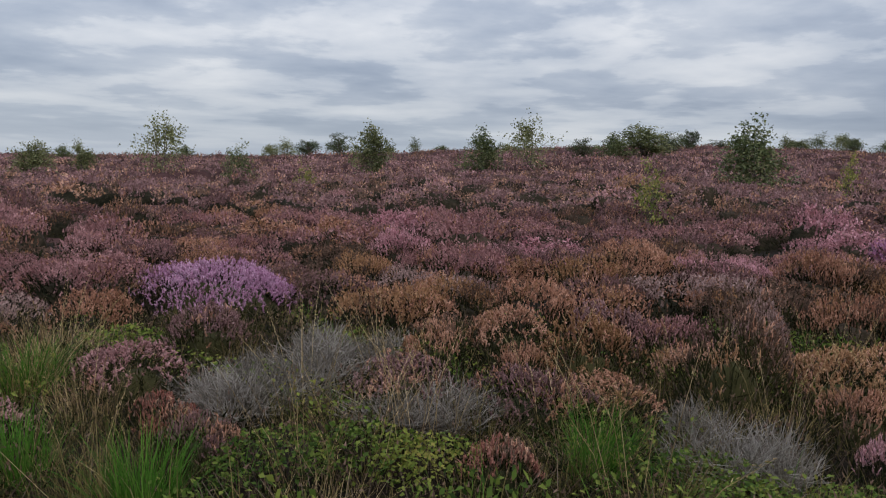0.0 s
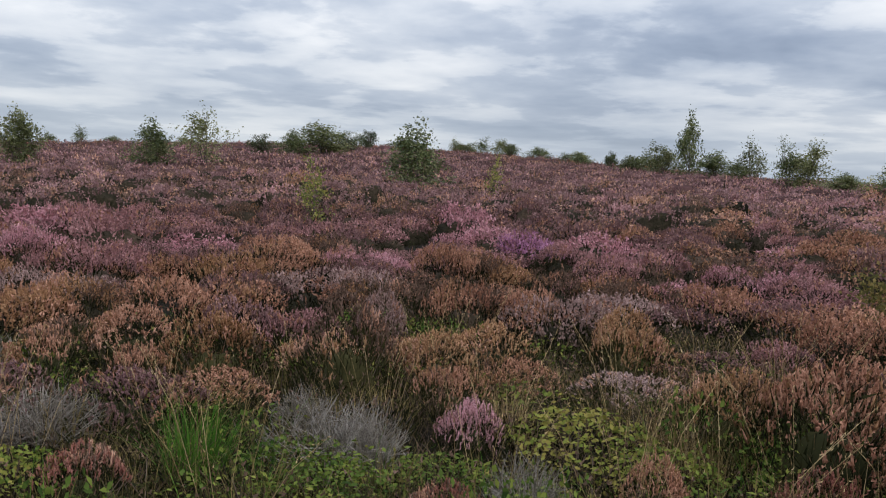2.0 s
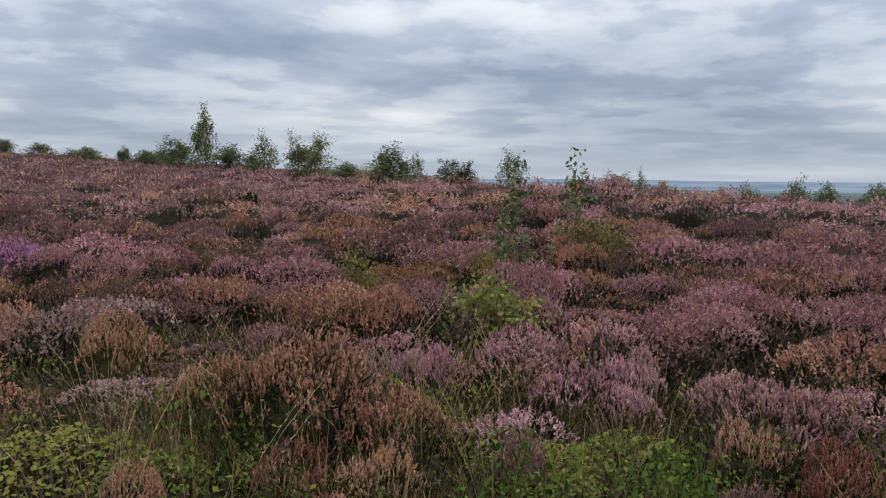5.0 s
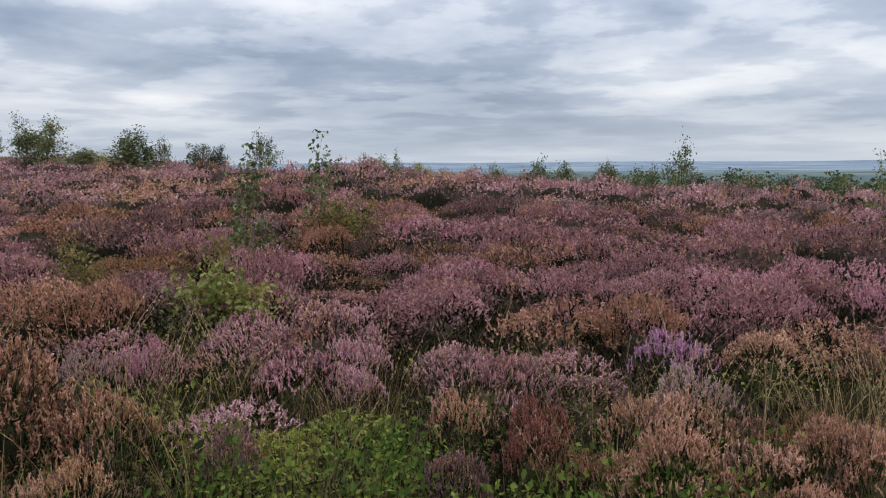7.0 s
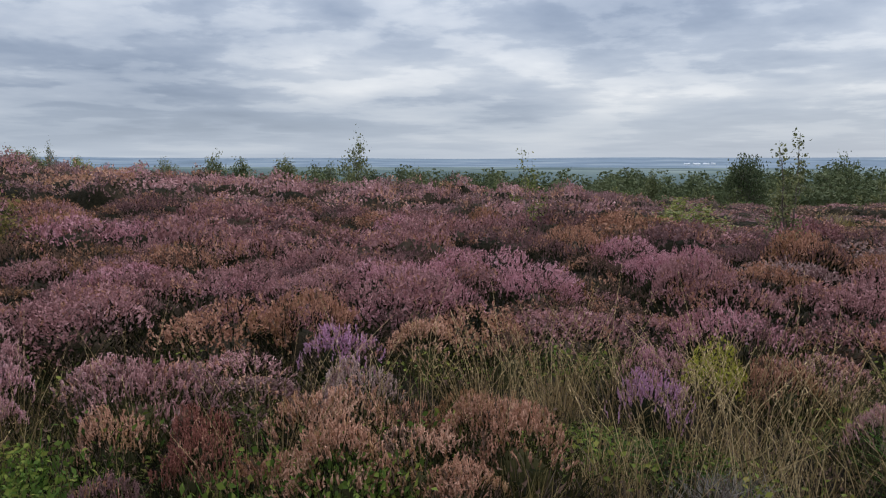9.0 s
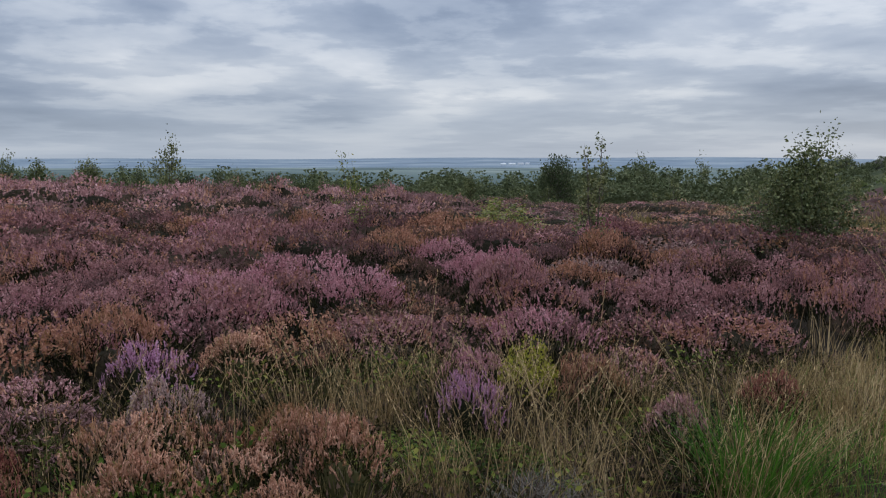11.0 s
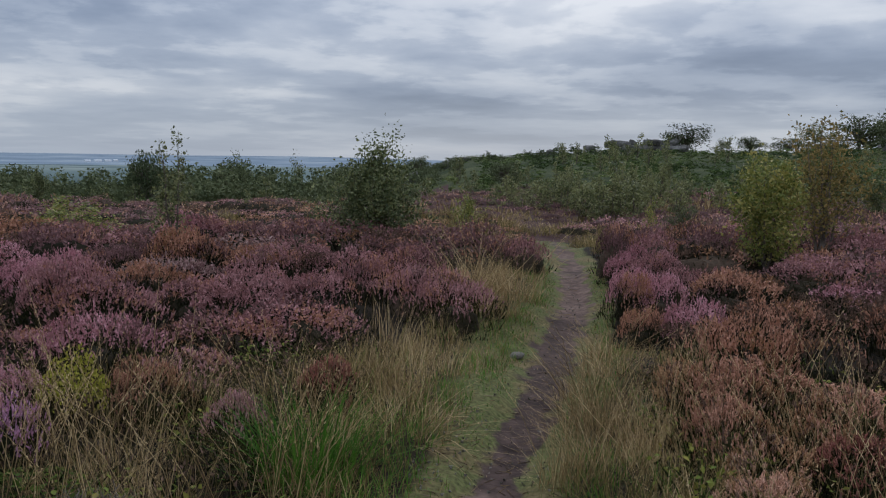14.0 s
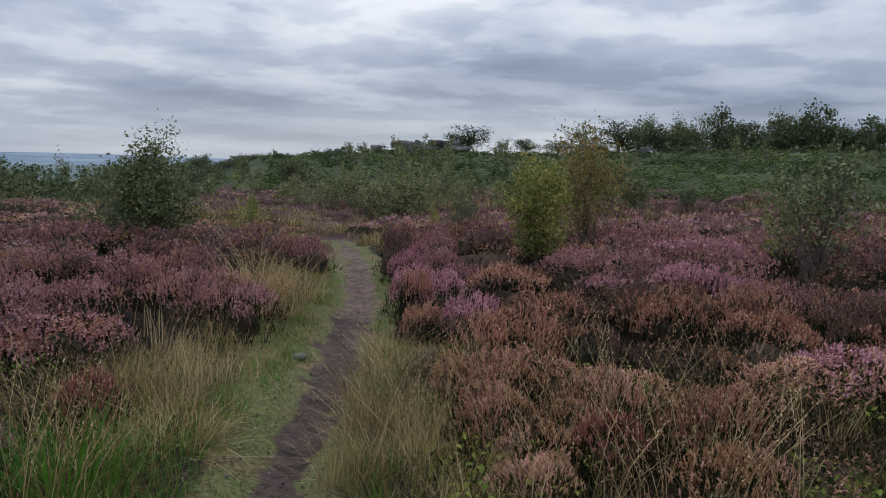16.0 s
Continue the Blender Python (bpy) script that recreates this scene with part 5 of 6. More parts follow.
tv, tt = rods(twig - reach * 0.5, twig + reach * 0.5 + np.array([0, 0, 0.004]), 0.0028, 0.0018)
v, t = join([(pv, pt), (tv, tt)])
tagged(new("path_litter", mesh_of("path_litter", v, t, [pale_stone_mat, straw_mat, stem_mat], np.concatenate([np.zeros(len(pt), int), rng.choice([1, 2, 2], len(tt))]))), "grit, pebbles and broken twigs on the trodden path", "litter", kind="stuff")

# ---- trees ----


def tubes(lines, sides=5):
    """Tapered limbs along lists of (points, thick, thin)."""
    pieces = []
    for pts, ra, rb in lines:
        pts = np.asarray(pts, float)
        n = len(pts)
        way = unit(np.gradient(pts, axis=0))
        side = unit(np.cross(way, np.array([0.37, 0.91, 0.13])))
        other = np.cross(way, side)
        rad = np.linspace(ra, rb, n)[:, None]
        ring = np.stack([pts + (side * math.cos(a) + other * math.sin(a)) * rad for a in np.linspace(0, 2 * math.pi, sides, endpoint=False)], 1)
        f = []
        for i in range(n - 1):
            for j in range(sides):
                a, b = i * sides + j, i * sides + (j + 1) % sides
                f += [[a, b, b + sides], [a, b + sides, a + sides]]
        pieces.append((ring.reshape(-1, 3), np.array(f)))
    return join(pieces)


def birch_shape(seed, tall, wide, stems, limbs, twigs, per_twig, leaf, sparse_top=0.5, low=0.12, thick=0.02, shape=0.45, whips=0, whole=False):
    """A young birch: upright stems, rising limbs, thin twigs and many small leaves, thin at the top."""
    r = np.random.default_rng(seed)
    lines, limbs_at, cs = [], [], []
    for s in range(stems):
        a = r.uniform(0, 6.28)
        out_r = 0.0 if stems == 1 else wide * 0.16 * r.uniform(0.5, 1.3)
        hgt = tall * (1.0 if s == 0 else r.uniform(0.62, 0.95))
        k = np.linspace(0, 1, 7)[:, None]
        spine = np.array([[math.cos(a), math.sin(a), 0]]) * out_r * k ** 0.8 + np.array([[0, 0, hgt]]) * k + r.normal(size=(7, 3)) * np.array([0.02, 0.02, 0]) * tall * 0.5 * k
        lines.append((spine, thick, thick * 0.15))
        for b in range(limbs):
            f = low + (1 - low) * (b + r.uniform(0, 1)) / limbs
            start = np.array([np.interp(f, k[:, 0], spine[:, i]) for i in range(3)])
            prof = max(0.16, math.sin(math.pi * min(1, (f * 0.92 + 0.06)) ** shape)) * (1.0 if f < 0.75 else 0.75)
            ln = wide * 0.5 * prof * r.uniform(0.6, 1.15)
            la = r.uniform(0, 6.28)
            rise = r.uniform(0.35, 1.1) + 0.5 * f
            way = unit(np.array([math.cos(la), math.sin(la), rise]))
            end = start + way * ln
            end[2] = min(end[2], hgt * 1.02)
            limbs_at.append((np.linspace(start, end, 3) + np.array([[0, 0, 0], [0, 0, 0.03 * ln], [0, 0, 0]]), thick * 0.34 * (1 - 0.6 * f), thick * 0.08))
            dense = 1.0 if f < 1 - 0.3 * sparse_top else 1 - 0.6 * sparse_top
            for _ in range(twigs):
                q = r.uniform(0.25, 1.0)
                p0 = start + (end - start) * q
                tw = unit(way * 0.5 + r.normal(size=3) * 0.7 + np.array([0, 0, 0.2]))
                n = max(1, int(2 * per_twig * dense * r.uniform(0.6, 1.3)))
                d = r.uniform(0.0, 1.0, (n, 1)) * wide * 0.17
                cs.append(p0 + tw * d + r.normal(size=(n, 3)) * wide * 0.032)
    for w in range(whips):
        a, rho = r.uniform(0, 6.28), r.uniform(0.05, 0.30) * wide
        start = np.array([math.cos(a) * rho, math.sin(a) * rho, tall * r.uniform(0.45, 0.60)])
        end = start + np.array([math.cos(a) * 0.12 * wide * r.uniform(), math.sin(a) * 0.12 * wide * r.uniform(), 0])
        end[2] = tall * r.uniform(0.80, 1.0) * (1 - 0.35 * rho / wide)
        limbs_at.append((np.linspace(start, end, 4) + np.vstack([np.zeros(3), r.normal(size=(3, 3)) * 0.018 * tall]), thick * 0.22, thick * 0.07))
        k = r.uniform(0.2, 1.0, (int(r.integers(12, 22)), 1))
        cs.append(start + (end - start) * k + r.normal(size=(len(k), 3)) * 0.028 * tall)
    c = np.concatenate(cs)
    c = c[c[:, 2] > 0.03 * tall]
    if whole:
        lv = leaves(c, leaf * r.uniform(0.65, 1.3, len(c)), r, flat=0.3)
    else:
        lv = specks(c, leaf * r.uniform(0.65, 1.3, len(c)), r, flat=0.3)
    stems_of = [tubes([line], 6) for line in lines] if whole else tubes(lines, 4)
    return stems_of, tubes(limbs_at, 3), lv


def crown_shape(seed, n_clumps, per, leaf, rough=0.25):
    """A broad round tree of unit height and width: short trunk, spreading limbs, leaf clumps with gaps."""
    r = np.random.default_rng(seed)
    lines = [(np.array([[0, 0, -0.02], [0.01, 0, 0.18], [0.0, 0.02, 0.45]]), 0.035, 0.018)]
    limbs_at, cs = [], []
    for q in range(n_clumps):
        a, el = r.uniform(0, 6.28), math.asin(r.uniform(-0.85, 1.0))
        rad = min(1.2, 1 + r.normal() * rough) * 0.38 * r.uniform(0.06, 1.0) ** 0.3
        p = np.array([math.cos(a) * math.cos(el) * rad, math.sin(a) * math.cos(el) * rad, 0.50 + math.sin(el) * rad * 0.95])
        limbs_at.append((np.array([[0, 0, 0.25 + 0.15 * r.uniform()], p * np.array([0.5, 0.5, 0.85]), p]), 0.013, 0.003))
        m = int(2 * per * r.uniform(0.5, 1.4))
        cs.append(p + unit(r.normal(size=(m, 3))) * r.uniform(size=(m, 1)) ** 0.4 * np.array([0.15, 0.15, 0.11]) * r.uniform(0.7, 1.25))
    c = np.concatenate(cs)
    c = c[c[:, 2] > 0.03]
    return tubes(lines, 5), tubes(limbs_at, 3), specks(c, leaf * r.uniform(0.6, 1.4, len(c)), r, flat=0.4)


def tree_thing(name, shape, leaf_mat, label, category="tree"):
    """The meshes of one kind of tree: trunk or stems, branches and crown."""
    wood, limb, green = shape
    stems_of = wood if isinstance(wood, list) else [wood]
    return name, [mesh_of("trunk", *stem, [bark_mat], smooth_faces=True) for stem in stems_of], mesh_of("branches", *limb, [bark_mat]), mesh_of("crown", *green, [leaf_mat]), label, category


def plant_tree(kind, x, y, tall=1.0, wide=1.0, sink=0.05, group=""):
    name, trunk_meshes, branch_mesh, crown_mesh, label, category = kind
    e = new(name)
    e.matrix_basis = Matrix.LocRotScale((x, y, float(ground(x, y)) - sink), Euler((0, 0, float(rng.uniform(0, 6.28)))), (wide, wide, tall))
    tagged(e, label, category, group)
    for trunk_mesh in trunk_meshes:
        part("trunk", trunk_mesh, e)
    part("branching", branch_mesh, e, kind="stuff")
    part("crown", crown_mesh, e, kind="stuff")
    return e


BIRCH_BUSH_A = (
    (-16.4, 32.0, 1.6, 1.5), (-25.6, 54.2, 1.2, 1.1), (-16.4, 36.5, 1.6, 1.0), (-27.4, 85.7, 1.5, 1.4), (-3.1, 33.9, 2.4, 1.6), (1.7, 38.0, 2.2, 1.8),
    (6.1, 74.8, 1.0, 2.1), (10.2, 49.0, 1.8, 1.7), (12.6, 50.4, 2.3, 3.4), (9.9, 25.1, 2.4, 1.8), (49.0, 109.5, 2.0, 2.4), (0.1, 120.0, 1.3, 2.6),
    (-23.0, 107.6, 1.9, 2.3), (-8.4, 119.7, 1.8, 2.2), (54.0, 107.2, 2.7, 3.1), (48.6, 87.5, 1.7, 3.1), (50.3, 80.7, 1.6, 2.7), (44.6, 60.4, 1.7, 2.7),
    (47.7, 110.2, 1.9, 2.6), (40.0, 63.6, 1.4, 1.6), (41.0, 56.9, 1.4, 1.5), (35.8, 43.3, 4.3, 1.7),
)
BIRCH_BUSH_B = (
    (35.6, 46.0, 2.4, 2.1), (38.4, 43.7, 2.1, 2.5), (36.4, 50.4, 1.5, 2.2), (36.7, 39.9, 1.5, 1.9), (33.8, 31.5, 2.5, 2.1), (38.2, 32.6, 1.1, 1.6),
    (32.0, 27.7, 1.0, 1.8), (26.7, 20.0, 1.8, 1.6), (35.9, 14.0, 1.6, 1.6), (46.4, 6.7, 2.4, 1.6), (48.7, 4.4, 2.7, 1.5), (52.9, 2.2, 3.0, 1.5),
    (52.9, -4.1, 2.8, 2.2), (56.3, -9.3, 2.8, 2.4), (52.7, 5.4, 3.2, 1.8), (50.9, 3.1, 2.7, 1.8), (56.9, -3.7, 2.9, 2.0), (27.5, -9.9, 1.3, 0.7),
    (106.8, -110.2, 1.0, 5.4), (12.3, -41.5, 2.0, 1.5),
)
THIN_BIRCH_A = (
    (-11.7, 33.0, 2.7, 1.8), (-6.4, 25.2, 1.8, 0.9), (-18.3, 93.2, 2.3, 3.1), (-3.3, 99.9, 2.3, 1.7), (4.1, 36.8, 2.7, 1.9), (20.2, 69.1, 1.7, 1.5),
    (43.2, 101.1, 2.1, 2.0), (48.5, 104.3, 2.8, 2.4), (48.3, 98.9, 2.4, 2.0), (41.5, 68.5, 1.3, 1.9), (36.0, 37.8, 2.8, 1.7), (33.2, 32.1, 2.9, 1.3),
    (27.2, 19.4, 1.6, 0.7), (24.1, 13.1, 1.8, 0.8), (36.2, 13.1, 1.9, 0.6), (34.2, 13.4, 1.5, 1.5), (44.5, 10.7, 2.1, 1.3), (46.1, 8.2, 2.8, 1.3),
    (47.0, 0.6, 4.1, 2.0), (90.3, -55.9, 8.6, 3.7), (131.9, -92.4, 13.0, 4.5), (128.3, -142.0, 1.8, 6.7),
)
THIN_BIRCH_B = (
    (69.3, -145.3, 2.8, 3.4), (86.1, -117.7, 1.9, 2.3), (57.6, -162.4, 5.9, 7.3), (50.5, -180.5, 9.7, 6.6), (44.2, -186.0, 9.4, 6.7), (37.4, -183.7, 8.7, 7.9),
    (24.3, -189.6, 10.0, 9.4),
)
DARK_TREE_A = (
    (-14.1, 83.8, 2.5, 3.1), (-10.2, 79.3, 3.0, 2.9), (8.2, 47.3, 1.8, 1.7), (16.7, 59.7, 2.1, 1.8), (20.6, 66.9, 2.5, 1.8), (34.3, 99.2, 1.6, 3.9),
    (51.1, 99.7, 2.5, 1.9), (45.0, 66.3, 2.1, 1.2), (42.2, 62.1, 1.9, 1.6), (28.0, 18.2, 1.6, 1.3), (28.4, 17.6, 1.6, 0.8), (42.6, 12.9, 1.8, 0.9),
    (44.8, 13.5, 1.8, 0.6), (49.6, 10.9, 2.0, 1.3), (48.5, 6.0, 2.2, 1.0), (54.8, 3.4, 2.9, 1.1), (57.0, -0.5, 3.7, 2.4), (58.9, -2.7, 4.0, 2.3),
    (96.5, -9.9, 6.4, 3.4), (99.2, -12.6, 6.5, 4.2), (92.5, -17.1, 5.8, 3.3), (90.7, -8.4, 5.9, 3.8),
)
DARK_TREE_B = (
    (93.3, -12.3, 6.1, 3.3), (84.8, -41.0, 8.3, 5.0), (88.8, -52.6, 7.9, 3.6), (83.7, -55.1, 6.8, 2.8), (101.0, -61.8, 10.2, 5.8), (101.5, -66.6, 9.1, 2.6),
    (127.0, -122.2, 5.6, 7.4), (131.8, -138.8, 2.7, 6.7), (131.1, -126.2, 6.2, 5.9), (123.5, -106.3, 7.7, 6.9), (34.5, -40.8, 2.4, 2.6), (13.1, -24.1, 1.4, 1.1),
    (31.6, -29.8, 1.0, 1.1), (75.0, -142.5, 6.4, 9.5), (63.3, -143.8, 3.9, 5.5), (58.9, -149.8, 3.5, 6.8), (54.0, -173.6, 9.4, 11.5), (46.4, -177.7, 8.2, 9.1),
    (31.2, -188.6, 10.1, 9.4), (17.2, -186.5, 8.9, 9.2), (10.8, -187.0, 7.8, 9.2), (5.1, -187.2, 7.1, 7.9),
)
DARK_TREE_C = (
    (10.4, -44.0, 1.8, 1.1), (22.1, -40.8, 1.7, 1.1), (28.9, -135.0, 1.4, 4.8), (53.6, -25.4, 5.1, 2.5), (80.5, -49.1, 8.0, 4.9), (86.6, -28.8, 6.8, 3.2),
    (53.4, -25.6, 4.9, 2.7), (78.2, -46.9, 7.3, 4.7),
)
SAPLING_A = (
    (4.0, 15.5, 1.5, 0.8), (-4.1, 23.7, 1.2, 0.6), (10.8, 21.4, 1.5, 0.7), (31.6, -10.1, 0.9, 0.9), (16.0, -17.1, 1.0, 0.7), (14.6, -15.7, 1.1, 0.7),
    (12.0, -20.1, 1.4, 0.5), (2.4, -14.0, 1.6, 0.6),
)
YELLOW_BIRCH_A = (
    (27.0, 21.2, 1.3, 1.4), (40.4, 13.4, 1.7, 1.2), (38.7, 12.8, 1.6, 1.4), (45.2, 12.1, 1.9, 1.1), (15.0, -6.2, 0.9, 1.2),
)


bush_kinds = [tree_thing("birch_bush", birch_shape(600 + s, 1, 1, 5, 11, 5, 8, 0.039, 0.5, 0.04, 0.012), (birch_leaf_mat, deep_leaf_mat)[s % 2], "young bushy green birch growing among the heather") for s in range(4)]
thin_kinds = [tree_thing("slender_birch", birch_shape(620 + s, 1, 1, 3, 12, 5, 7, 0.036, 0.8, 0.10, 0.012), (birch_leaf_mat, deep_leaf_mat)[s % 2], "slender young birch with thin sparse leaves") for s in range(4)]
dark_kinds = [tree_thing("broadleaf_tree", crown_shape(640 + s, 54, 26, 0.036, 0.18), dark_leaf_mat, "dark green rounded broadleaf tree on the moor's edge") for s in range(4)]
yellow_kinds = [tree_thing("yellowing_birch", birch_shape(660 + s, 1, 1, 4, 9, 4, 7, 0.036, 0.4, 0.06, 0.012), yellow_leaf_mat, "low birch bush with yellowing green leaves") for s in range(2)]
sapling_kinds = [tree_thing("birch_sapling", birch_shape(680 + s, 1, 1, 3, 8, 3, 6, 0.045, 0.6, 0.05, 0.012), yellow_leaf_mat, "pale green birch sapling standing in the heather") for s in range(2)]
for spots, kinds, group in ((BIRCH_BUSH_A + BIRCH_BUSH_B, bush_kinds, "birch bushes"), (THIN_BIRCH_A + THIN_BIRCH_B, thin_kinds, "slender birches"),
                            (DARK_TREE_A + DARK_TREE_B + DARK_TREE_C, dark_kinds, "broadleaf trees"), (YELLOW_BIRCH_A, yellow_kinds, "yellowing birches"), (SAPLING_A, sapling_kinds, "birch saplings")):
    for q, (x, y, tall, wide) in enumerate(spots):
        plant_tree(kinds[q % len(kinds)], x, y, tall, wide * (1.15 if kinds is dark_kinds else 1.6), group=group)

# the birches close to the footpath, each with its own growth
near_birches = (
    ("slender_birch", 15.27, -3.41, birch_shape(701, 1.8, 0.85, 2, 9, 4, 4, 0.036, 0.9, 0.1, 0.012, whips=3, whole=True), yellow_leaf_mat, "thin birch sapling with yellowing leaves low down"),
    ("slender_birch", 12.13, -6.62, birch_shape(702, 1.95, 1.05, 3, 10, 4, 6, 0.042, 0.9, 0.16, 0.020, whips=4, whole=True), birch_leaf_mat, "slender upright birch with a leafy tip above the heather"),
    ("birch_bush", 11.09, -9.51, birch_shape(703, 1.82, 2.3, 7, 14, 8, 9, 0.042, 0.8, 0.04, 0.018, shape=0.30, whips=6, whole=True), deep_leaf_mat, "dense dark green birch bush with sparse upright tips"),
    ("yellowing_birch", 5.8, -12.68, birch_shape(704, 1.72, 1.5, 6, 13, 6, 7, 0.044, 0.6, 0.04, 0.014, whips=3, whole=True), yellow_leaf_mat, "bright yellow-green birch bush beside the path"),
    ("rusty_birch", 5.39, -13.69, birch_shape(705, 2.3, 2.2, 6, 12, 6, 6, 0.042, 0.8, 0.18, 0.024, whips=4, whole=True), brown_leaf_mat, "taller birch with browning autumn leaves"),
    ("birch_bush", 1.85, -12.62, birch_shape(706, 1.9, 2.5, 10, 10, 4, 4, 0.044, 0.7, 0.18, 0.026, whips=8, whole=True), deep_leaf_mat, "spreading dull green birch bush in the heather"),
    ("slender_birch", 11.7, 4.83, birch_shape(707, 1.74, 1.0, 3, 9, 3, 3, 0.056, 0.5, 0.1, 0.010, whips=3, whole=True), deep_leaf_mat, "straggly sapling with a few large dark leaves"),
    ("slender_birch", 8.65, 4.2, birch_shape(708, 1.8, 0.9, 3, 9, 3, 4, 0.052, 0.4, 0.1, 0.010, whips=2, whole=True), deep_leaf_mat, "thin straggly sapling rising from the heather"),
    ("birch_sapling", 6.5, 3.1, birch_shape(711, 0.66, 1.2, 7, 8, 3, 4, 0.042, 0.3, 0.1, 0.006, whole=True), yellow_leaf_mat, "low leafy sapling with pale green leaves in the heather"),
    ("birch_bush", 11.6, 4.3, birch_shape(712, 0.85, 1.5, 7, 8, 4, 4, 0.040, 0.4, 0.05, 0.008, whole=True), brown_leaf_mat, "low olive-brown birch scrub among the heather"),
    ("birch_bush", 8.9, 4.5, birch_shape(713, 0.75, 1.3, 7, 8, 4, 4, 0.036, 0.4, 0.05, 0.008, whole=True), brown_leaf_mat, "low dull green birch scrub among the heather"),
    ("birch_sapling", 7.6, 5.6, birch_shape(714, 0.75, 1.0, 5, 7, 3, 4, 0.036, 0.4, 0.05, 0.007, whole=True), brown_leaf_mat, "thin olive sapling half hidden in the heather"),
)
for name, x, y, shape, leaf_mat, label in near_birches:
    plant_tree(tree_thing(name, shape, leaf_mat, label), x, y)

# ---- scrub and woodland beyond the moor's edge ----
scrub_templates = []
for s in range(3):
    wood, limb, green = birch_shape(720 + s, 1, 1, 3, 6, 3, 4, 0.075, 0.3, 0.04, 0.014)
    wood = join([wood, limb])
    v, t = join([wood, green])
    scrub_templates.append((v, t, np.concatenate([np.zeros(len(wood[1]), int), np.full(len(green[1]), 1)])))
for s in range(3):
    wood, limb, green = crown_shape(740 + s, 28, 16, 0.056)
    green[0][:, 2] -= 0.10
    scrub_templates.append((*green, np.full(len(green[1]), 2)))
for s in range(2):
    wood, limb, green = crown_shape(750 + s, 11, 6, 0.12, 0.15)
    green[0][:, 2] -= 0.12
    scrub_templates.append((*green, np.full(len(green[1]), 3)))
for s in range(3):
    wood, limb, green = crown_shape(760 + s, 38, 17, 0.050, 0.16)
    green[0][:, 2] = np.maximum(green[0][:, 2] * 1.12 - 0.10, 0.02)
    wood = join([wood, limb])
    v, t = join([wood, green])
    scrub_templates.append((v, t, np.concatenate([np.zeros(len(wood[1]), int), np.full(len(green[1]), 2)])))


for s in range(2):
    wood, limb, green = crown_shape(770 + s, 14, 4, 0.16, 0.14)
    green[0][:, 2] = np.maximum(green[0][:, 2] * 1.1 - 0.10, 0.02)
    scrub_templates.append((*green, np.full(len(green[1]), 2)))


def woodland(name, label, count, az0, az1, r0, r1, tall0, tall1, pick, squash=1.0, level=None):
    az = np.radians(rng.uniform(az0, az1, count))
    r = np.sqrt(rng.uniform(r0 * r0, r1 * r1, count))
    x, y = r * np.sin(az), r * np.cos(az)
    ok = (path_gap(x, y) > 1.6) | (r > 40)
    x, y = x[ok], y[ok]
    n = len(x)
    tall = rng.uniform(tall0, tall1, n) * rng.uniform(0.7, 1.15, n)
    if level:
        # a wood whose tops stand about level across the falling slope
        tall = np.clip(1.6 + np.hypot(x, y) * np.tan(np.radians(rng.uniform(*level, n) + 0.5 * smooth(110, 120, np.degrees(np.arctan2(x, y))) + 0.35 * np.sin(np.degrees(np.arctan2(x, y)) * 1.3) * np.sin(np.degrees(np.arctan2(x, y)) * 0.47 + 1.0))) - ground(x, y), tall0, tall1)
    v, t, idx = scatter(scrub_templates, rng.choice(pick, n), x, y, ground(x, y) - 0.1, rng.uniform(0, 6.28, n), tall * squash, tall)
    ob = new(name, mesh_of(name, v, t, [bark_mat, birch_leaf_mat if name == "birch_scrub" else deep_leaf_mat, dark_leaf_mat, bracken_mat], idx))
    return tagged(ob, label, "woodland", kind="stuff")


woodland("birch_scrub", "belt of green birch scrub along the moor's edge", 110, 84, 140, 40, 62, 1.0, 1.9, [0, 1, 2, 7], 0.9)
woodland("woodland", "dark green woods in the dip beyond the moor", 290, 78, 137, 60, 150, 1.8, 12.0, [3, 4, 5], 1.15, (-1.15, -0.2))
woodland("woodland", "far woods on the lower slopes", 300, 78, 127, 160, 460, 4.0, 9.0, [11, 12], 1.5)
woodland("birch_scrub", "young birch scrub at the foot of the hill", 70, 139, 158, 38, 60, 1.0, 1.9, [0, 1, 2], 1.0)
woodland("birch_scrub", "thicket of young birches where the path runs out", 60, 140.5, 149, 36, 46, 1.0, 1.8, [0, 1, 2], 1.1)
woodland("bracken", "green bracken and low scrub covering the hill", 1000, 138, 194, 50, 120, 0.6, 1.2, [6, 7], 2.0)
woodland("bracken", "thick bracken on the lower hillside", 420, 146, 192, 46, 84, 0.5, 0.95, [6, 7], 1.8)
woodland("bracken", "low green bracken along the hill's brow", 360, 136, 194, 112, 165, 0.6, 1.1, [6, 7], 2.8)
woodland("birch_scrub", "scattered green birches on the bracken hill", 40, 140, 192, 58, 108, 1.6, 3.0, [0, 1, 2], 0.9)
woodland("woodland", "small dark trees scattered along the hill's long shoulder", 44, 132, 150, 100, 135, 0.9, 2.0, [3, 4, 5], 1.15)
woodland("woodland", "dark broadleaf trees along the hill top", 62, 163, 192, 172, 215, 4.0, 11.5, [8, 9, 10], 0.95)
woodland("woodland", "dark bushes below the hill-top trees", 110, 160, 193, 166, 182, 2.0, 3.6, [11, 12], 1.7)

# ---- gritstone outcrops ----


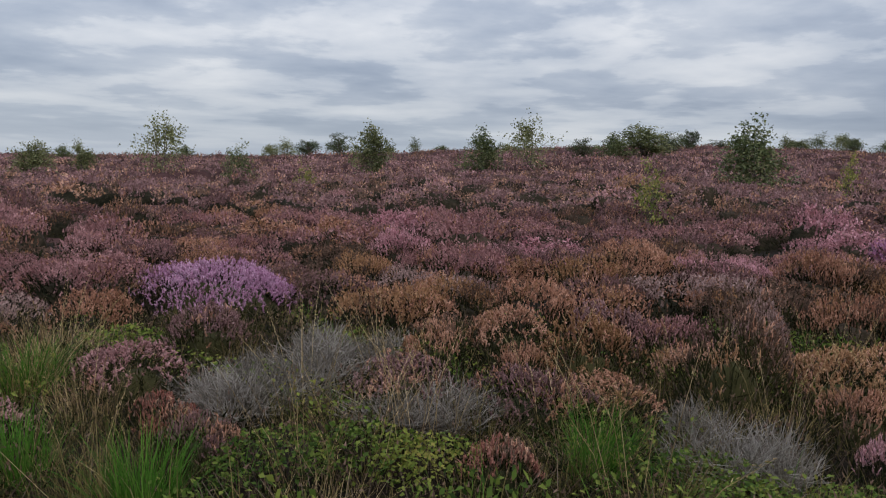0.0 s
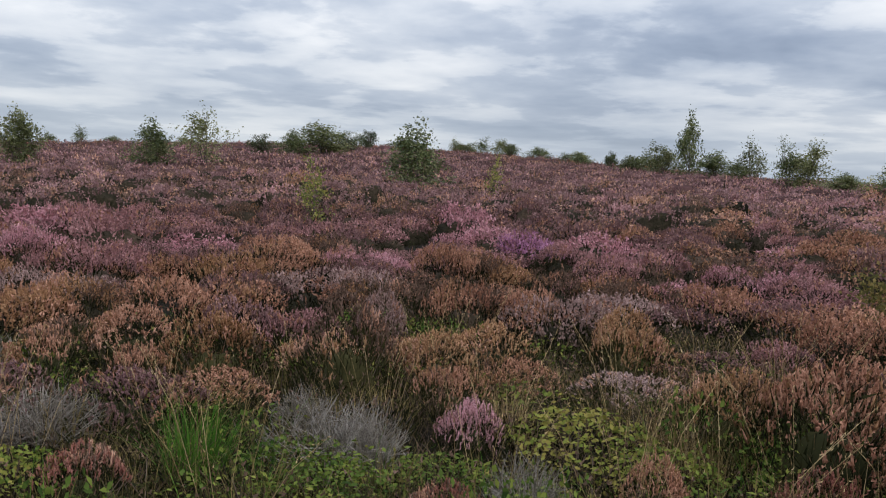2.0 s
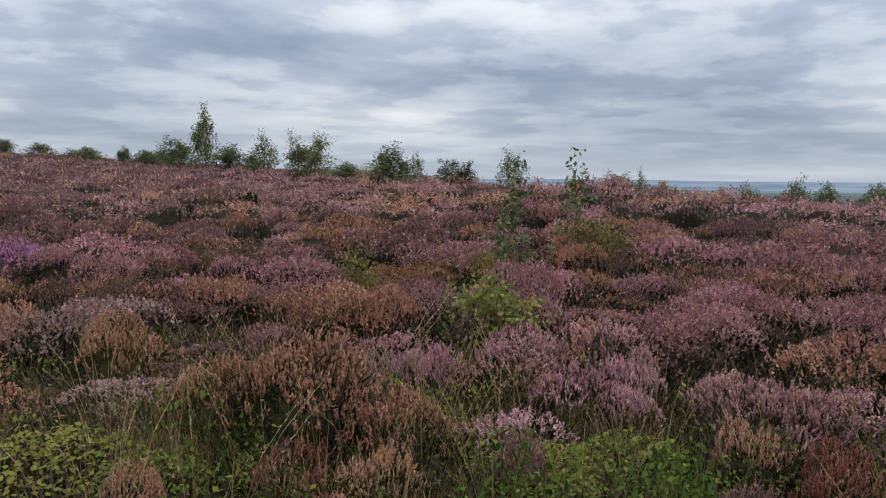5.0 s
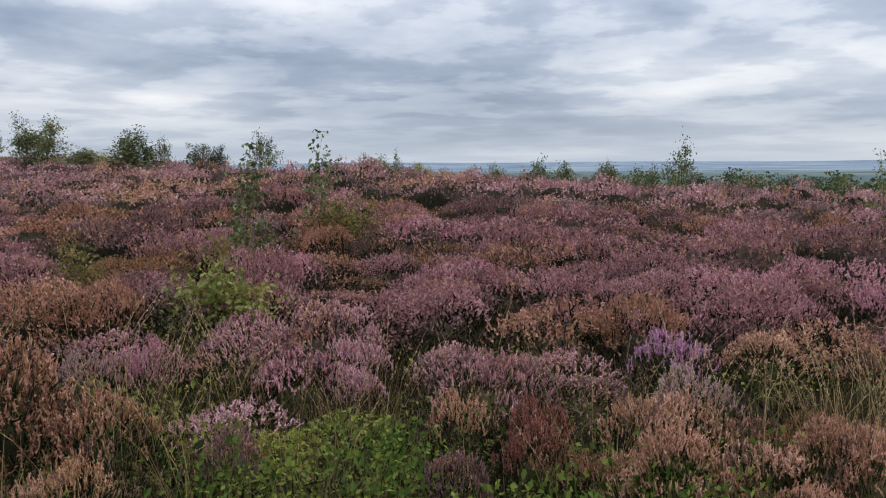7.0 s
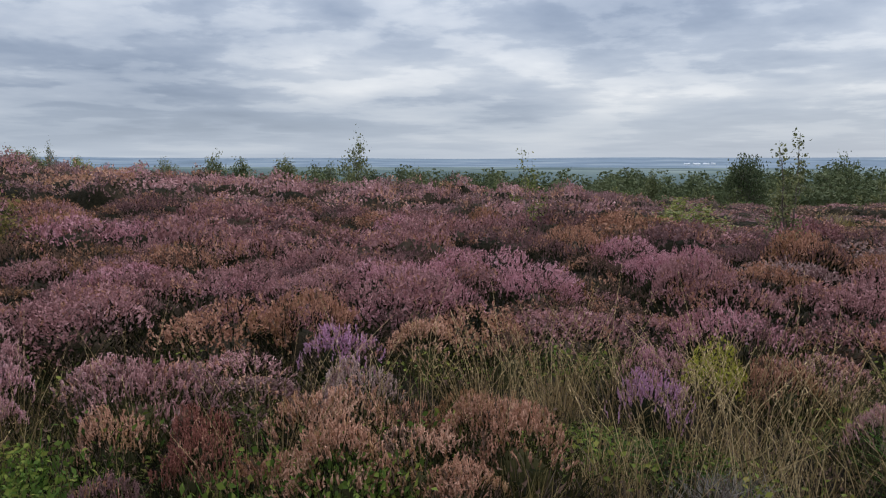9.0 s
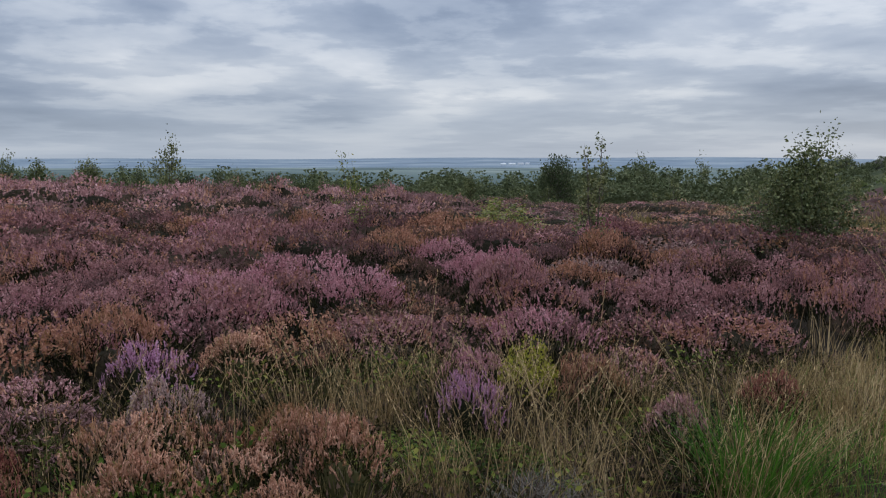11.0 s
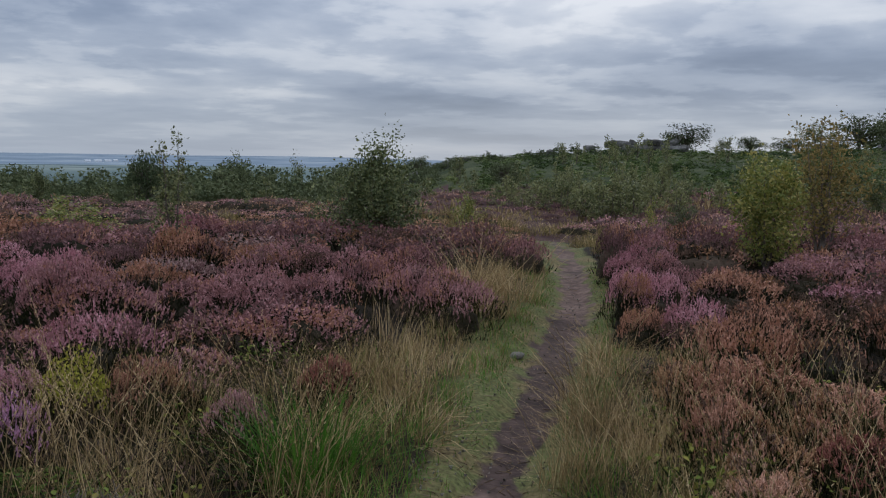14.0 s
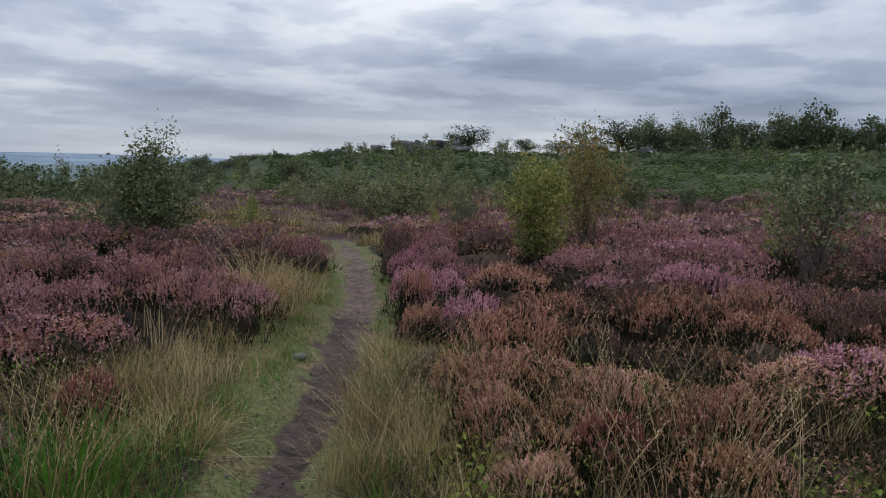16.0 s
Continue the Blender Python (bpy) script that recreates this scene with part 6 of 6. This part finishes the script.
def boulder(x, y, wide, deep, tall, seed, layers=3):
    """A weathered gritstone tor of rounded, bedded blocks."""
    r = np.random.default_rng(seed)
    bm = bmesh.new()
    z = -0.8
    tall = tall + 0.5
    for q in range(layers):
        h = tall / layers * r.uniform(0.8, 1.25)
        made = bmesh.ops.create_icosphere(bm, subdivisions=3, radius=0.5)["verts"]
        sx, sy = wide * r.uniform(0.62, 1.05), deep * r.uniform(0.7, 1.05)
        ox, oy = r.normal() * wide * 0.12, r.normal() * deep * 0.1
        for v in made:
            p = v.co
            for axis in range(3):
                p[axis] = math.copysign(abs(p[axis] * 2) ** 0.55 * 0.5, p[axis])
            n1 = noise.fractal(p * 2.6 + Vector((seed, q, 0)), 0.8, 2.0, 4) * 0.22
            v.co = Vector((p.x * sx * (1 + n1) + ox, p.y * sy * (1 + n1) + oy, z + (p.z + 0.5) * h * 1.12 * (1 + n1)))
        z += h
    me = bpy.data.meshes.new("rock_outcrop")
    bm.to_mesh(me)
    bm.free()
    me.materials.append(rock_mat)
    me.polygons.foreach_set("use_smooth", np.ones(len(me.polygons), bool))
    ob = new("rock_outcrop", me)
    ob.location = (x, y, float(ground(x, y)) + 0.4)
    ob.rotation_euler = (0, 0, float(r.uniform(0, 6.28)) * 0.1 + radians(30))
    return tagged(ob, "grey weathered gritstone outcrop on the bracken hill", "rock", "gritstone outcrops")


boulder(80.5, -128.3, 5.3, 3.7, 1.9, 1, 2)
boulder(77.2, -132.6, 4.5, 3.2, 2.2, 2, 3)
boulder(71.3, -129.0, 4.8, 3.3, 1.1, 3, 2)
boulder(76.1, -137.8, 2.7, 1.9, 2.2, 4, 2)
boulder(84.0, -123.6, 2.5, 1.8, 1.2, 5, 2)
boulder(73.0, -97.0, 1.7, 1.2, 0.6, 6, 1)
boulder(69.6, -111.5, 1.7, 1.2, 0.6, 7, 1)
boulder(96.0, -103.9, 3.0, 2.1, 0.6, 8, 2)
boulder(80.8, -76.7, 1.6, 1.1, 0.8, 9, 1)
boulder(84.6, -87.2, 1.7, 1.2, 0.6, 10, 1)
boulder(101.2, -46.5, 2.0, 1.4, 3.1, 11, 1)
boulder(116.3, -34.3, 2.2, 1.5, 3.9, 12, 1)
boulder(45.3, -160.0, 3.5, 2.5, 1.0, 13, 1)
boulder(82.6, -128.1, 1.9, 1.3, 1.7, 14, 2)
boulder(77.9, -128.6, 2.1, 1.5, 1.3, 15, 2)
boulder(76.7, -135.1, 2.4, 1.7, 2.2, 16, 3)
boulder(71.4, -133.5, 2.8, 1.9, 1.2, 17, 2)
boulder(82.1, -134.3, 1.8, 1.2, 2.0, 18, 1)


# ---- far white farm sheds ----


def shed(x, y, long, deep, tall):
    e = new("farm_shed")
    bm = bmesh.new()
    for sx in (-1, 1):
        for sy in (-1, 1):
            for z in (0, tall * 0.65):
                bm.verts.new((sx * long / 2, sy * deep / 2, z))
    bmesh.ops.convex_hull(bm, input=bm.verts[:])
    me = bpy.data.meshes.new("walls")
    bm.to_mesh(me)
    bm.free()
    me.materials.append(shed_mat)
    part("walls", me, e)
    bm = bmesh.new()
    for sx in (-0.52, 0.52):
        for sy, z in ((-0.54, 0.652), (0.54, 0.652), (0, 1.0)):
            bm.verts.new((sx * long, sy * deep, z * tall))
    bmesh.ops.convex_hull(bm, input=bm.verts[:])
    me = bpy.data.meshes.new("roof")
    bm.to_mesh(me)
    bm.free()
    me.materials.append(shed_mat)
    part("roof", me, e)
    e.location = (x, y, float(ground(x, y)) - 0.5)
    e.rotation_euler = (0, 0, math.atan2(-x, y) + 0.1)
    return tagged(e, "long white farm shed far off in the valley", "shed", "white farm sheds")


for off, long in ((-84, 18), (-40, 22), (4, 20), (38, 14)):
    shed(2670 + 0.39 * off, -1124 - 0.92 * off, long, 20, 7)

# ---- stones and litter on the footpath ----


def stone(x, y, size, seed):
    r = np.random.default_rng(seed)
    bm = bmesh.new()
    for v in bmesh.ops.create_icosphere(bm, subdivisions=2, radius=0.5)["verts"]:
        k = 1 + 0.22 * noise.noise(v.co * 2.4 + Vector((seed, 0, 0)))
        v.co = Vector((v.co.x * k * size, v.co.y * k * size * 0.75, v.co.z * k * size * 0.5))
    me = bpy.data.meshes.new("stone")
    bm.to_mesh(me)
    bm.free()
    me.materials.append(pale_stone_mat)
    me.polygons.foreach_set("use_smooth", np.ones(len(me.polygons), bool))
    ob = new("stone", me)
    ob.location, ob.rotation_euler = (x, y, float(ground(x, y)) + size * 0.04), (0, 0, float(r.uniform(0, 6)))
    return tagged(ob, "small pale gritstone stone beside the footpath", "stone", "stones by the path")


for q in range(11):
    s = rng.uniform(3.5, 12.0)
    side = rng.choice([-1, 1]) * rng.uniform(0.1, 0.42)
    stone(1.07 + 0.61 * s + 0.012 * max(s - 6, 0) ** 2 + side, -s, rng.uniform(0.014, 0.035), q)
stone(5.32, -6.3, 0.14, 40)
